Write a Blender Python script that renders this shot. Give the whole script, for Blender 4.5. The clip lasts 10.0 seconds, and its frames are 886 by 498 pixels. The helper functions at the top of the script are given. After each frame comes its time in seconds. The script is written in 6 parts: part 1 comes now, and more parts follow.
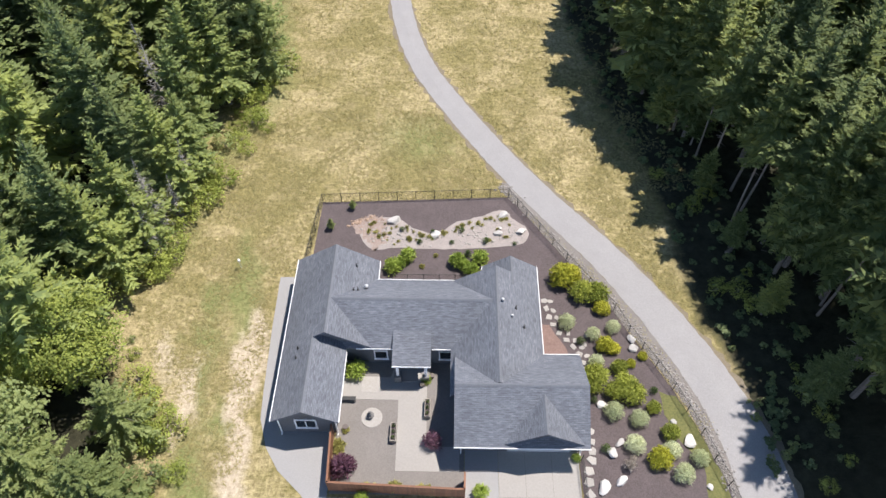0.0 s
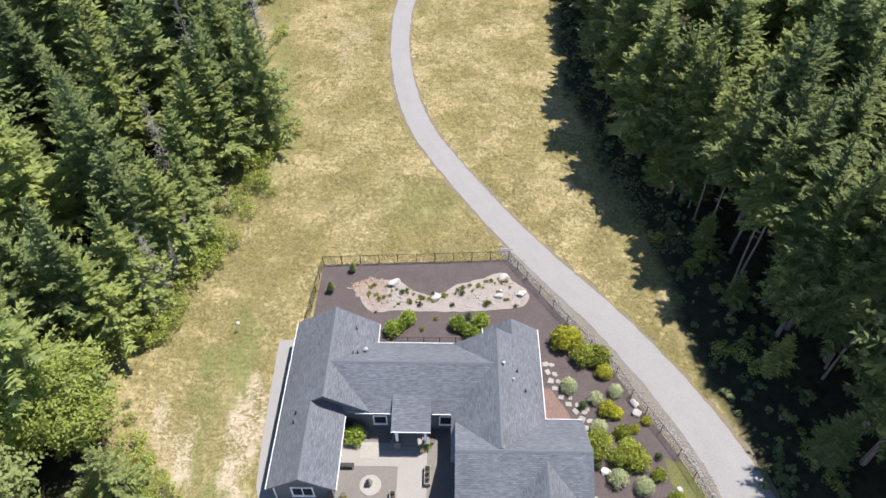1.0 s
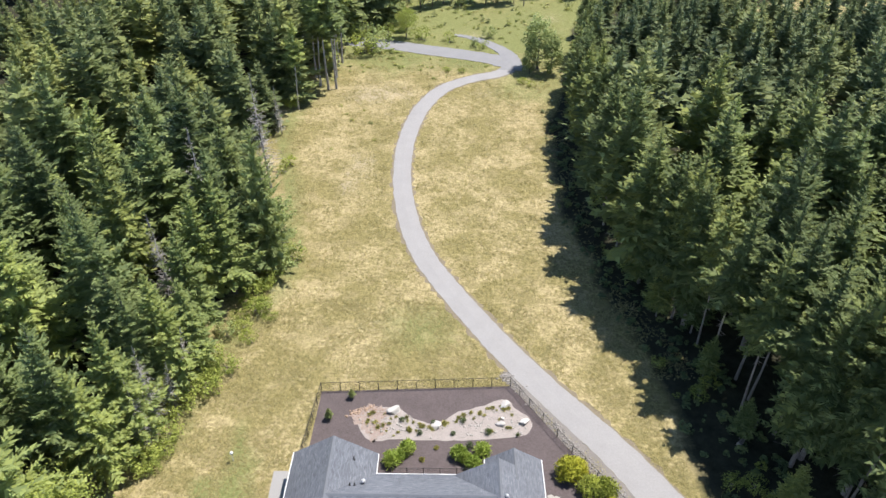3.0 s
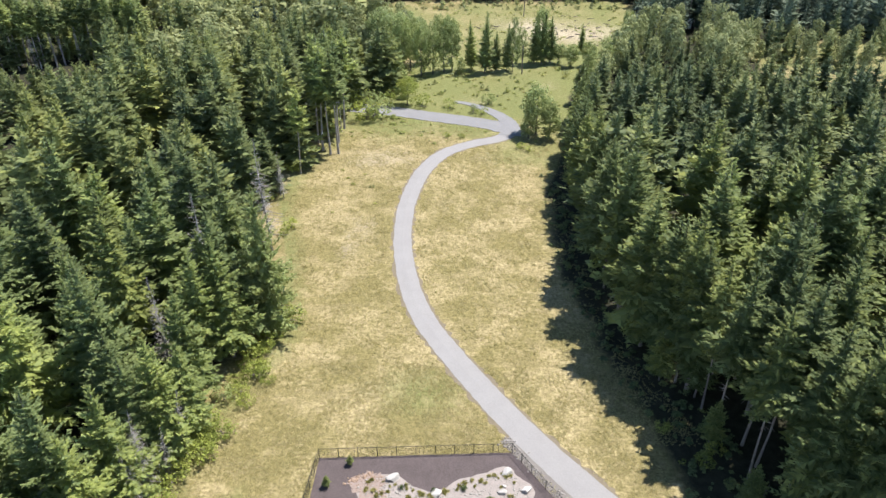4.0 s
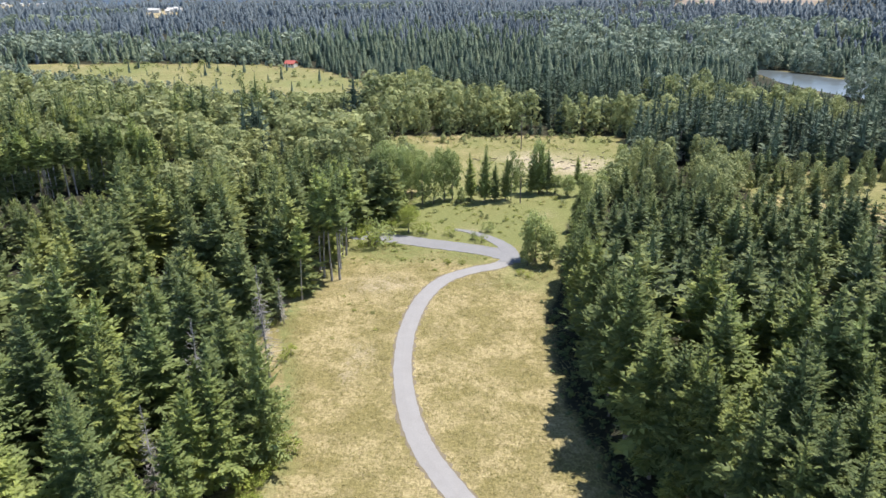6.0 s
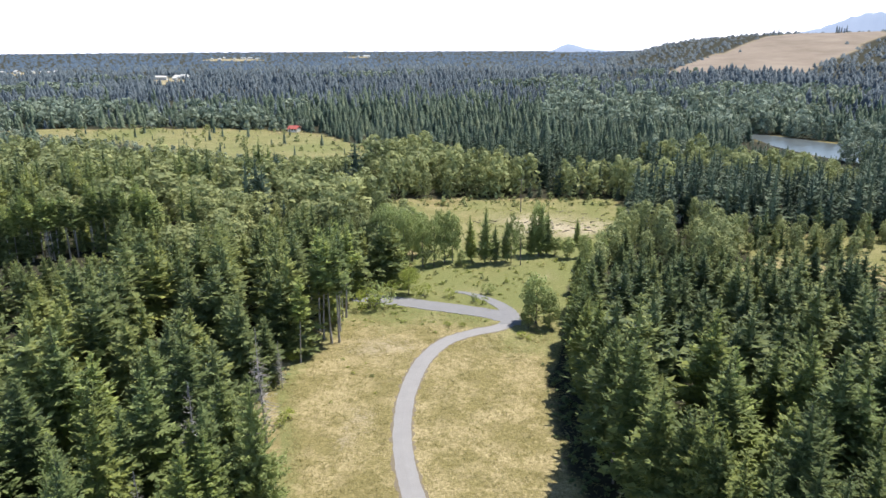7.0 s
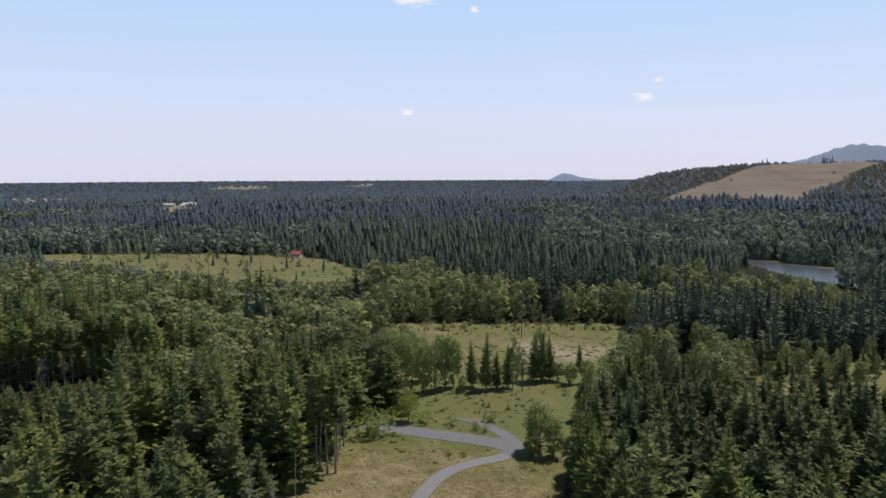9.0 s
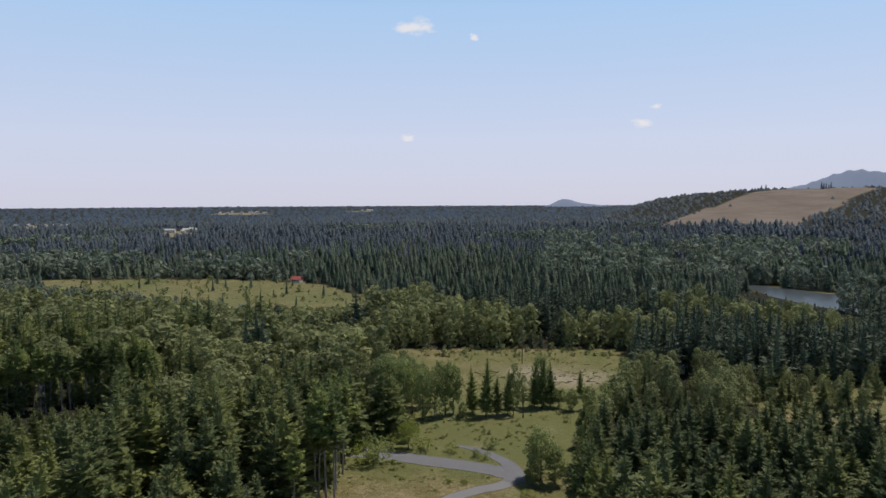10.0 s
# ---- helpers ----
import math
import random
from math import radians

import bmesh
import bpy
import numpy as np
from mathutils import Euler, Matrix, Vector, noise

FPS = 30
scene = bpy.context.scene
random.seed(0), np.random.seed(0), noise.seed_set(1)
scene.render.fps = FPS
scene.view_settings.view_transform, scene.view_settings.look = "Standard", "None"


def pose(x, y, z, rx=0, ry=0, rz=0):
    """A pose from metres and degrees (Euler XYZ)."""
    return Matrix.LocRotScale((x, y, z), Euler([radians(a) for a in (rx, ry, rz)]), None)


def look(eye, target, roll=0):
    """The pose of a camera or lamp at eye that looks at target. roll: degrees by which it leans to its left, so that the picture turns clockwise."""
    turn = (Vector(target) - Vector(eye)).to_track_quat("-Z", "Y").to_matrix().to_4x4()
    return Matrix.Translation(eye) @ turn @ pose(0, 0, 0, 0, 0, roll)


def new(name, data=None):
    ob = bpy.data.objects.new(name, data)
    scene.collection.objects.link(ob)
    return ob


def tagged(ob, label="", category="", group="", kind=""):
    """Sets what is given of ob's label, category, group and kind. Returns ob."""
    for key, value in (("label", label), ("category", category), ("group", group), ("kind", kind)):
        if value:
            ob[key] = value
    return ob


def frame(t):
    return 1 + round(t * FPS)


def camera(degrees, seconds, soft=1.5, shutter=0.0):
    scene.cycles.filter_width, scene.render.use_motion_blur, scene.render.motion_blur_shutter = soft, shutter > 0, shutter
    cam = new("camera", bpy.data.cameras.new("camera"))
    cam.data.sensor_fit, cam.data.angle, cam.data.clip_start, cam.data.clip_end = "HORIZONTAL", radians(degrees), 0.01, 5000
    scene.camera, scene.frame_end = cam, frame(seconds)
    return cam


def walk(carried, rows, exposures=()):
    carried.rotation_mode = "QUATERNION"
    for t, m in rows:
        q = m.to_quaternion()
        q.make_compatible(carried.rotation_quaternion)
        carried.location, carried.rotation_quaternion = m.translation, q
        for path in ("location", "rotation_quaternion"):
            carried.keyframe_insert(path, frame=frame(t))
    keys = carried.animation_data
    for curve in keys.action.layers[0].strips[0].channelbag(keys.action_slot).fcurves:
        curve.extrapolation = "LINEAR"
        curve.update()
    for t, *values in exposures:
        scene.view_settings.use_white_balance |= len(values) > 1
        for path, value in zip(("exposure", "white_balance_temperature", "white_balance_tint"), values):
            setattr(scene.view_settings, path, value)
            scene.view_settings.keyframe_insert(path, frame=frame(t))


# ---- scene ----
# ---------- camera: a drone that hovers and tilts up ----------
cam = camera(64.15, 10.0)
EYE, YAW, ROLL = 53.0, 1.2, -0.25
TILTS = [(0.0, -51.52), (0.5, -48.99), (1.0, -46.46), (1.5, -43.94), (2.0, -41.42), (2.5, -38.89), (4.0, -31.28), (4.5, -28.73),
         (5.0, -26.18), (5.5, -23.63), (7.0, -16.07), (7.5, -13.56), (8.0, -11.05), (8.5, -8.53), (9.0, -6.0), (9.3, -4.5), (9.5, -4.05), (10.0, -3.94)]
walk(cam, [(t, pose(0, 0, EYE, 0, 0, YAW) @ pose(0, 0, 0, 90 + tilt) @ pose(0, 0, 0, 0, 0, ROLL)) for t, tilt in TILTS],
     exposures=[(0.0, 1.12, 6380, 14), (1.0, 1.17, 6380, 13), (3.0, 1.25, 6370, 12), (5.0, 1.3, 6350, 12), (6.0, 1.18, 6370, 12), (7.0, 1.05, 6400, 11), (7.5, 0.7, 6420, 11), (8.0, 0.31, 6450, 12),
                (8.5, 0.03, 6500, 13), (9.0, -0.24, 6500, 13), (9.5, -0.42, 6500, 13), (10.0, -0.42, 6500, 13)])

# ---------- light: clear summer noon ----------
SUN = Vector((1.05, 0.72, 2.7)).normalized()
sun_data = bpy.data.lights.new("sun", "SUN")
sun_data.energy, sun_data.angle, sun_data.color = 3.35, radians(0.53), (1.0, 0.955, 0.88)
sun = new("sun", sun_data)
sun.matrix_world = look((300, 200, 800), (300 - SUN.x, 200 - SUN.y, 800 - SUN.z))
world = bpy.data.worlds.new("world")
scene.world = world
world.use_nodes = True
wn = world.node_tree
sky = wn.nodes.new("ShaderNodeTexSky")
sky.sky_type, sky.sun_disc = "NISHITA", False
sky.sun_elevation, sky.sun_rotation = math.asin(SUN.z), math.atan2(SUN.x, SUN.y)
sky.air_density, sky.dust_density, sky.ozone_density = 1.0, 0.4, 1.2
# summer haze: pale towards the horizon; darkened above the view to cut fill light
wtc, wsep = wn.nodes.new("ShaderNodeTexCoord"), wn.nodes.new("ShaderNodeSeparateXYZ")
wn.links.new(wtc.outputs["Generated"], wsep.inputs[0])
wr = wn.nodes.new("ShaderNodeValToRGB")
while len(wr.color_ramp.elements) < 5:
    wr.color_ramp.elements.new(0.5)
for e, (p, c) in zip(wr.color_ramp.elements, [(0.0, (8.6, 8.9, 10.8)), (0.08, (8.4, 9.3, 11.6)), (0.26, (5.8, 8.7, 12.3)), (0.42, (0.5, 1.0, 2.1)), (1.0, (0.2, 0.42, 0.95))]):
    e.position, e.color = p, (*c, 1)
wn.links.new(wsep.outputs[2], wr.inputs[0])
wmix = wn.nodes.new("ShaderNodeMix")
wmix.data_type = "RGBA"
wmix.inputs[0].default_value = 0.85
wn.links.new(sky.outputs[0], wmix.inputs[6])
wn.links.new(wr.outputs[0], wmix.inputs[7])
wn.links.new(wmix.outputs[2], wn.nodes["Background"].inputs[0])
wn.nodes["Background"].inputs[1].default_value = 0.1


# ---------- materials ----------
def nodes_of(name):
    m = bpy.data.materials.new(name)
    m.use_nodes = True
    return m, m.node_tree.nodes, m.node_tree.links, m.node_tree.nodes["Principled BSDF"]


def ramp(nodes, stops):
    r = nodes.new("ShaderNodeValToRGB")
    while len(r.color_ramp.elements) < len(stops):
        r.color_ramp.elements.new(0.5)
    for e, (p, c) in zip(r.color_ramp.elements, stops):
        e.position, e.color = p, (*c, 1)
    return r


def mixed(nodes, links, fac, a, b, mode="MIX"):
    n = nodes.new("ShaderNodeMix")
    n.data_type, n.blend_type = "RGBA", mode
    for k, v in ((0, fac), (6, a), (7, b)):
        if isinstance(v, (int, float)):
            n.inputs[k].default_value = v
        elif isinstance(v, tuple):
            n.inputs[k].default_value = (*v, 1)
        else:
            links.new(v, n.inputs[k])
    return n.outputs[2]


def noise_at(nodes, links, scale, detail=4.0, rough=0.55, stretch=None, space="Object", turn=0.0):
    tc = nodes.new("ShaderNodeTexCoord")
    n = nodes.new("ShaderNodeTexNoise")
    n.inputs["Scale"].default_value, n.inputs["Detail"].default_value, n.inputs["Roughness"].default_value = scale, detail, rough
    if stretch:
        mp = nodes.new("ShaderNodeMapping")
        mp.inputs["Scale"].default_value, mp.inputs["Rotation"].default_value = stretch, (0, 0, turn)
        links.new(tc.outputs[space], mp.inputs[0])
        links.new(mp.outputs[0], n.inputs["Vector"])
    else:
        links.new(tc.outputs[space], n.inputs["Vector"])
    return n.outputs[0]


def bumped(nodes, links, bsdf, height, strength, distance):
    b = nodes.new("ShaderNodeBump")
    b.inputs["Strength"].default_value, b.inputs["Distance"].default_value = strength, distance
    links.new(height, b.inputs["Height"])
    links.new(b.outputs[0], bsdf.inputs["Normal"])


def surface(name, dark, light, big=0.4, small=8.0, rough=0.8, metal=0.0, bump=0.3, depth=0.02, vary=0.0):
    """A plain material: two scales of noise between two colours, and fine relief."""
    m, nodes, links, bsdf = nodes_of(name)
    a, b = noise_at(nodes, links, big), noise_at(nodes, links, small)
    mid = tuple((p + q) / 2 for p, q in zip(dark, light))
    c = mixed(nodes, links, a, ramp_out(nodes, links, b, dark, mid), ramp_out(nodes, links, b, mid, light))
    if vary:
        info = nodes.new("ShaderNodeObjectInfo")
        hsv = nodes.new("ShaderNodeHueSaturation")
        mr = nodes.new("ShaderNodeMapRange")
        mr.inputs[3].default_value, mr.inputs[4].default_value = 1 - vary, 1 + vary
        links.new(info.outputs["Random"], mr.inputs[0])
        links.new(mr.outputs[0], hsv.inputs["Value"])
        links.new(c, hsv.inputs["Color"])
        c = hsv.outputs[0]
    links.new(c, bsdf.inputs["Base Color"])
    bsdf.inputs["Roughness"].default_value, bsdf.inputs["Metallic"].default_value = rough, metal
    if bump:
        bumped(nodes, links, bsdf, b, bump, depth)
    return m


def ramp_out(nodes, links, fac, a, b, lo=0.3, hi=0.7):
    r = ramp(nodes, [(lo, a), (hi, b)])
    links.new(fac, r.inputs[0])
    return r.outputs[0]


def foliage(name, dark, light, mid=None, dry=None, clear=0.25, tint=False):
    """Leaves or needles: colour by plant, by twig and in patches; some light passes through."""
    m, nodes, links, bsdf = nodes_of(name)
    geo, info = nodes.new("ShaderNodeNewGeometry"), nodes.new("ShaderNodeObjectInfo")
    c = ramp(nodes, [(0.0, dark), (0.5, mid), (1.0, light)] if mid else [(0.0, dark), (1.0, light)])
    add = nodes.new("ShaderNodeMath")
    add.operation = "MULTIPLY_ADD"
    add.inputs[1].default_value = 0.4
    links.new(geo.outputs["Random Per Island"], add.inputs[0])
    half = nodes.new("ShaderNodeMath")
    half.operation = "MULTIPLY"
    half.inputs[1].default_value = 0.6
    if tint:
        at = nodes.new("ShaderNodeAttribute")
        at.attribute_name = "tint"
        links.new(at.outputs["Fac"], half.inputs[0])
    else:
        links.new(info.outputs["Random"], half.inputs[0])
    links.new(half.outputs[0], add.inputs[2])
    links.new(add.outputs[0], c.inputs[0])
    col = c.outputs[0]
    if dry:
        n = noise_at(nodes, links, 0.35)
        r = ramp(nodes, [(0.56, (0, 0, 0)), (0.72, (1, 1, 1))])
        links.new(n, r.inputs[0])
        col = mixed(nodes, links, r.outputs[0], col, dry)
    links.new(col, bsdf.inputs["Base Color"])
    bsdf.inputs["Roughness"].default_value = 0.55
    bsdf.inputs["Specular IOR Level"].default_value = 0.1
    tr = nodes.new("ShaderNodeBsdfTranslucent")
    links.new(col, tr.inputs[0])
    mx = nodes.new("ShaderNodeMixShader")
    mx.inputs[0].default_value = clear
    links.new(bsdf.outputs[0], mx.inputs[1])
    links.new(tr.outputs[0], mx.inputs[2])
    links.new(mx.outputs[0], nodes["Material Output"].inputs[0])
    return m


M_FIR = foliage("fir_needles", (0.14, 0.178, 0.078), (0.42, 0.465, 0.138), (0.27, 0.325, 0.128), clear=0.38)
M_FIR_BLUE = foliage("spruce_needles", (0.095, 0.125, 0.055), (0.33, 0.355, 0.1), (0.18, 0.22, 0.085), clear=0.3)
M_FIR_WOODS = foliage("woods_needles", (0.108, 0.138, 0.064), (0.37, 0.385, 0.115), (0.215, 0.25, 0.1), clear=0.3, tint=True)
# darker copy of the woods needles: the eastern woods' shade is in its colour
M_WOODS_SHADED = foliage("shaded_woods_needles", (0.075, 0.103, 0.052), (0.275, 0.295, 0.1), (0.15, 0.186, 0.084), clear=0.24, tint=True)
# dark green needles with some of the distance haze tinted in
M_FIR_HAZE_TINT = foliage("haze_tinted_needles", (0.053, 0.078, 0.056), (0.18, 0.212, 0.125), (0.103, 0.137, 0.09), clear=0.1, tint=True)
M_LEAF = foliage("broad_leaves", (0.19, 0.235, 0.052), (0.46, 0.5, 0.125), clear=0.4)
M_LEAF_GREY = foliage("willow_leaves", (0.18, 0.225, 0.085), (0.41, 0.46, 0.185), clear=0.45)
M_LEAF_WOODS = foliage("alder_leaves", (0.155, 0.18, 0.085), (0.43, 0.44, 0.19), (0.29, 0.315, 0.14), clear=0.3, tint=True)
# leaf colour paled and blued to carry the haze of the distance
M_LEAF_HAZE_TINT = foliage("haze_paled_leaves", (0.145, 0.185, 0.14), (0.36, 0.395, 0.275), (0.235, 0.28, 0.205), clear=0.2, tint=True)
M_WEED = foliage("weed_leaves", (0.26, 0.3, 0.1), (0.55, 0.49, 0.25), (0.38, 0.41, 0.14), clear=0.5, tint=True)
M_BARK = surface("bark", (0.08, 0.068, 0.058), (0.26, 0.225, 0.195), 0.6, 6.0, 0.9)
M_DEADWOOD = surface("dead_wood", (0.18, 0.165, 0.15), (0.4, 0.37, 0.345), 0.6, 6.0, 0.9)


# ---------- mesh helpers ----------
class Geo:
    """Gathers vertices and faces for one mesh."""

    def __init__(self):
        self.v, self.f = [], []

    def add(self, verts, faces):
        n = len(self.v)
        self.v += [tuple(p) for p in verts]
        self.f += [tuple(i + n for i in f) for f in faces]
        return self

    def box(self, x0, x1, y0, y1, z0, z1, turn=0.0, bevel=0.0):
        cx, cy, c, s = (x0 + x1) / 2, (y0 + y1) / 2, math.cos(turn), math.sin(turn)
        if bevel <= 0:
            ps = [(x, y, z) for z in (z0, z1) for x, y in ((x0, y0), (x1, y0), (x1, y1), (x0, y1))]
            fs = [(3, 2, 1, 0), (4, 5, 6, 7), (0, 1, 5, 4), (1, 2, 6, 5), (2, 3, 7, 6), (3, 0, 4, 7)]
        else:
            b = bevel
            ps = [(x, y, z) for z, e in ((z0, 0), (z1 - b, 0), (z1, b)) for x, y in ((x0 + e, y0 + e), (x1 - e, y0 + e), (x1 - e, y1 - e), (x0 + e, y1 - e))]
            fs = [(3, 2, 1, 0), (8, 9, 10, 11)] + [(k + i, k + (i + 1) % 4, k + 4 + (i + 1) % 4, k + 4 + i) for k in (0, 4) for i in range(4)]
        return self.add([(cx + (x - cx) * c - (y - cy) * s, cy + (x - cx) * s + (y - cy) * c, z) for x, y, z in ps], fs)

    def slab(self, ring, z0, z1):
        """A flat outline, given anticlockwise, between two heights."""
        n = len(ring)
        return self.add([(x, y, z0) for x, y in ring] + [(x, y, z1) for x, y in ring],
                        [tuple(range(n - 1, -1, -1)), tuple(range(n, 2 * n))] + [(i, (i + 1) % n, n + (i + 1) % n, n + i) for i in range(n)])

    def sheet(self, ring, thick):
        """A tilted flat polygon in space, made solid downwards."""
        n = len(ring)
        return self.add([tuple(p) for p in ring] + [(x, y, z - thick) for x, y, z in ring],
                        [tuple(range(n)), tuple(range(2 * n - 1, n - 1, -1))] + [(i, n + i, n + (i + 1) % n, (i + 1) % n) for i in range(n)])

    def tube(self, a, b, ra, rb=None, sides=6, caps=True):
        a, b = Vector(a), Vector(b)
        rb = ra if rb is None else rb
        q = (b - a).to_track_quat("Z", "Y")
        ps = [p + q @ Vector((r * math.cos(math.tau * i / sides), r * math.sin(math.tau * i / sides), 0)) for p, r in ((a, ra), (b, rb)) for i in range(sides)]
        fs = [(i, (i + 1) % sides, sides + (i + 1) % sides, sides + i) for i in range(sides)]
        if caps:
            fs += [tuple(range(sides - 1, -1, -1)), tuple(range(sides, 2 * sides))]
        return self.add(ps, fs)

    def turned(self, profile, sides=16, at=(0, 0, 0)):
        """A shape of revolution about z, from (radius, height) pairs, bottom first."""
        n = len(profile)
        ps = [(at[0] + r * math.cos(math.tau * i / sides), at[1] + r * math.sin(math.tau * i / sides), at[2] + z) for r, z in profile for i in range(sides)]
        fs = [(k * sides + i, k * sides + (i + 1) % sides, (k + 1) * sides + (i + 1) % sides, (k + 1) * sides + i) for k in range(n - 1) for i in range(sides)]
        fs += [tuple(range(sides - 1, -1, -1)), tuple(range((n - 1) * sides, n * sides))]
        return self.add(ps, fs)

    def mesh(self, name, material, smooth=False):
        me = bpy.data.meshes.new(name)
        me.from_pydata(self.v, [], self.f)
        me.materials.append(material)
        if smooth:
            me.polygons.foreach_set("use_smooth", [True] * len(me.polygons))
        me.update()
        return me


def part(name, geo, material, parent=None, label="", smooth=False):
    ob = new(name, geo.mesh(name, material, smooth))
    if parent:
        ob.parent = parent
    return tagged(ob, label)


def thing(name, label, category, at=(0, 0, 0), turn=0.0, group="", kind=""):
    ob = new(name)
    ob.empty_display_size = 0.2
    ob.matrix_world = pose(*at, 0, 0, turn)
    return tagged(ob, label, category, group, kind)


def tri_mesh(name, verts, faces, material, tint=None):
    """A mesh from arrays: faces all with the same number of corners."""
    me = bpy.data.meshes.new(name)
    n, k = faces.shape
    me.vertices.add(len(verts))
    me.vertices.foreach_set("co", np.ascontiguousarray(verts, np.float32).ravel())
    me.loops.add(n * k)
    me.loops.foreach_set("vertex_index", np.ascontiguousarray(faces, np.int32).ravel())
    me.polygons.add(n)
    me.polygons.foreach_set("loop_start", np.arange(0, n * k, k, dtype=np.int32))
    if tint is not None:
        me.attributes.new("tint", "FLOAT", "POINT").data.foreach_set("value", np.ascontiguousarray(tint, np.float32))
    me.materials.append(material)
    me.update(calc_edges=True)
    return me


# ---------- trees ----------
def conifer_crown(rng, tall, wide, base, levels, around, twigs, ragged=0.25, size=1.0, core=0.3, slim=0.3):
    """Whorls of separate boughs, raised near the top and drooping below, each a flat spray of narrow twigs. Returns vertices and triangles."""
    vs = []
    for k in range(levels):
        u = (k + 0.5) / levels
        z = base + (tall - base) * u
        reach = wide * (min(1.0, (1 - u) * 1.15) ** 0.88 * (0.55 + 0.45 * min(1, u * 5)) + 0.03)
        turn = rng.random() * 6.28
        count = around if u < 0.75 else max(4, around - 2)
        for b in range(count):
            a = turn + 6.283 * (b + rng.uniform(-0.3, 0.3)) / count
            long = reach * rng.uniform(1 - ragged * 1.5, 1 + ragged)
            zz = z + rng.uniform(-0.6, 0.6) * (tall - base) / levels
            rise = rng.uniform(-0.5, -0.1) + 0.85 * u
            n = max(3, int(twigs * (0.5 + 0.5 * long / wide)))
            out, side = np.array([math.cos(a), math.sin(a), 0]), np.array([-math.sin(a), math.cos(a), 0])
            s = np.clip((np.arange(n) + 1.0) / n * rng.uniform(0.9, 1.04, n), 0.14, 1.02)
            sgn = np.where(np.arange(n) % 2, 1.0, -1.0) * np.where(np.arange(n) >= n - 1, 0.1, 1.0)
            ln = (long * (0.36 * (1 - s) + 0.15) * rng.uniform(0.75, 1.3, n) + 0.008 * tall) * size
            p = out * (s * long * 0.9)[:, None] + side * rng.uniform(-0.03, 0.03, n)[:, None] * long
            p[:, 2] += zz + rise * long * s + 0.16 * long * s ** 3 + rng.uniform(-0.07, 0.07, n) * long
            d = out * rng.uniform(0.5, 0.85, n)[:, None] + side * (sgn * rng.uniform(0.45, 0.95, n))[:, None]
            d[:, 2] += rise * 0.55 + 0.2 * s + rng.uniform(-0.28, 0.22, n)
            d /= np.linalg.norm(d, axis=1)[:, None]
            w = np.cross(d, np.array([0, 0, 1.0]) + rng.normal(0, 0.5, (n, 3)))
            w /= np.linalg.norm(w, axis=1)[:, None]
            e, f = d * ln[:, None], w * (ln * slim * rng.uniform(0.7, 1.3, n))[:, None]
            vs.append(np.stack([p - e * 0.2 - f, p + e * 0.15 + f, p + e], 1).reshape(-1, 3))
    # dense inner foliage round the stem
    sides = 7
    for k in range(6 if core > 0 else 0):
        u0, u1 = k / 7, (k + 1.8) / 7
        r = wide * min(1.0, (1 - u0) * 1.15) * core
        ring = [np.array([r * rng.uniform(0.6, 1.2) * math.cos(math.tau * i / sides), r * rng.uniform(0.6, 1.2) * math.sin(math.tau * i / sides), base + (tall - base) * (u0 + rng.uniform(-0.03, 0.03))]) for i in range(sides)]
        tip = np.array([0, 0, base + (tall - base) * u1])
        for i in range(sides):
            vs.append(np.stack([ring[i], ring[(i + 1) % sides], tip]))
    for turn in (0.0, 2.1, 4.2):
        c, q = math.cos(turn) * 0.006, math.sin(turn) * 0.006
        vs.append(np.array([[c, q, 0.9], [-c, -q, 0.91], [0, 0, 1.02]]) * tall)
    v = np.concatenate(vs)
    return v, np.arange(len(v)).reshape(-1, 3)


def lobed_crown(rng, wide, base, lobes, leaves, size):
    """A broadleaf crown of unit height: overlapping rounded lobes, each clad in leaf sprays that face outwards."""
    vs = []
    for c in range(lobes):
        u = (c + 0.5) / lobes
        z = base + (0.9 - base) * u
        girth = math.sin(math.pi * min(1.0, 0.16 + 0.8 * u)) ** 0.7
        a, off = 2.4 * c + rng.uniform(-0.5, 0.5), wide * girth * rng.uniform(0.25, 0.6)
        r = wide * (0.3 + 0.3 * girth) * rng.uniform(0.8, 1.15)
        centre = np.array([off * math.cos(a), off * math.sin(a), min(z, 1.0 - r)])
        q = rng.normal(0, 1, (leaves, 3)) + np.array([0.35 * math.cos(a), 0.35 * math.sin(a), 0.5])
        q /= np.linalg.norm(q, axis=1)[:, None]
        p = centre + q * (r * rng.uniform(0.78, 1.12, leaves))[:, None] * np.array([1, 1, 1.15])
        n = q + rng.normal(0, 0.38, (leaves, 3))
        t = np.cross(n, rng.normal(0, 1, (leaves, 3)))
        t /= np.linalg.norm(t, axis=1)[:, None]
        b = np.cross(n, t)
        b /= np.linalg.norm(b, axis=1)[:, None]
        s = size * rng.uniform(0.6, 1.3, leaves)[:, None]
        vs.append(np.stack([p - t * s - b * s * 0.5, p + t * s - b * s * 0.5, p + b * s], 1).reshape(-1, 3))
    v = np.concatenate(vs)
    return v, np.arange(len(v)).reshape(-1, 3)


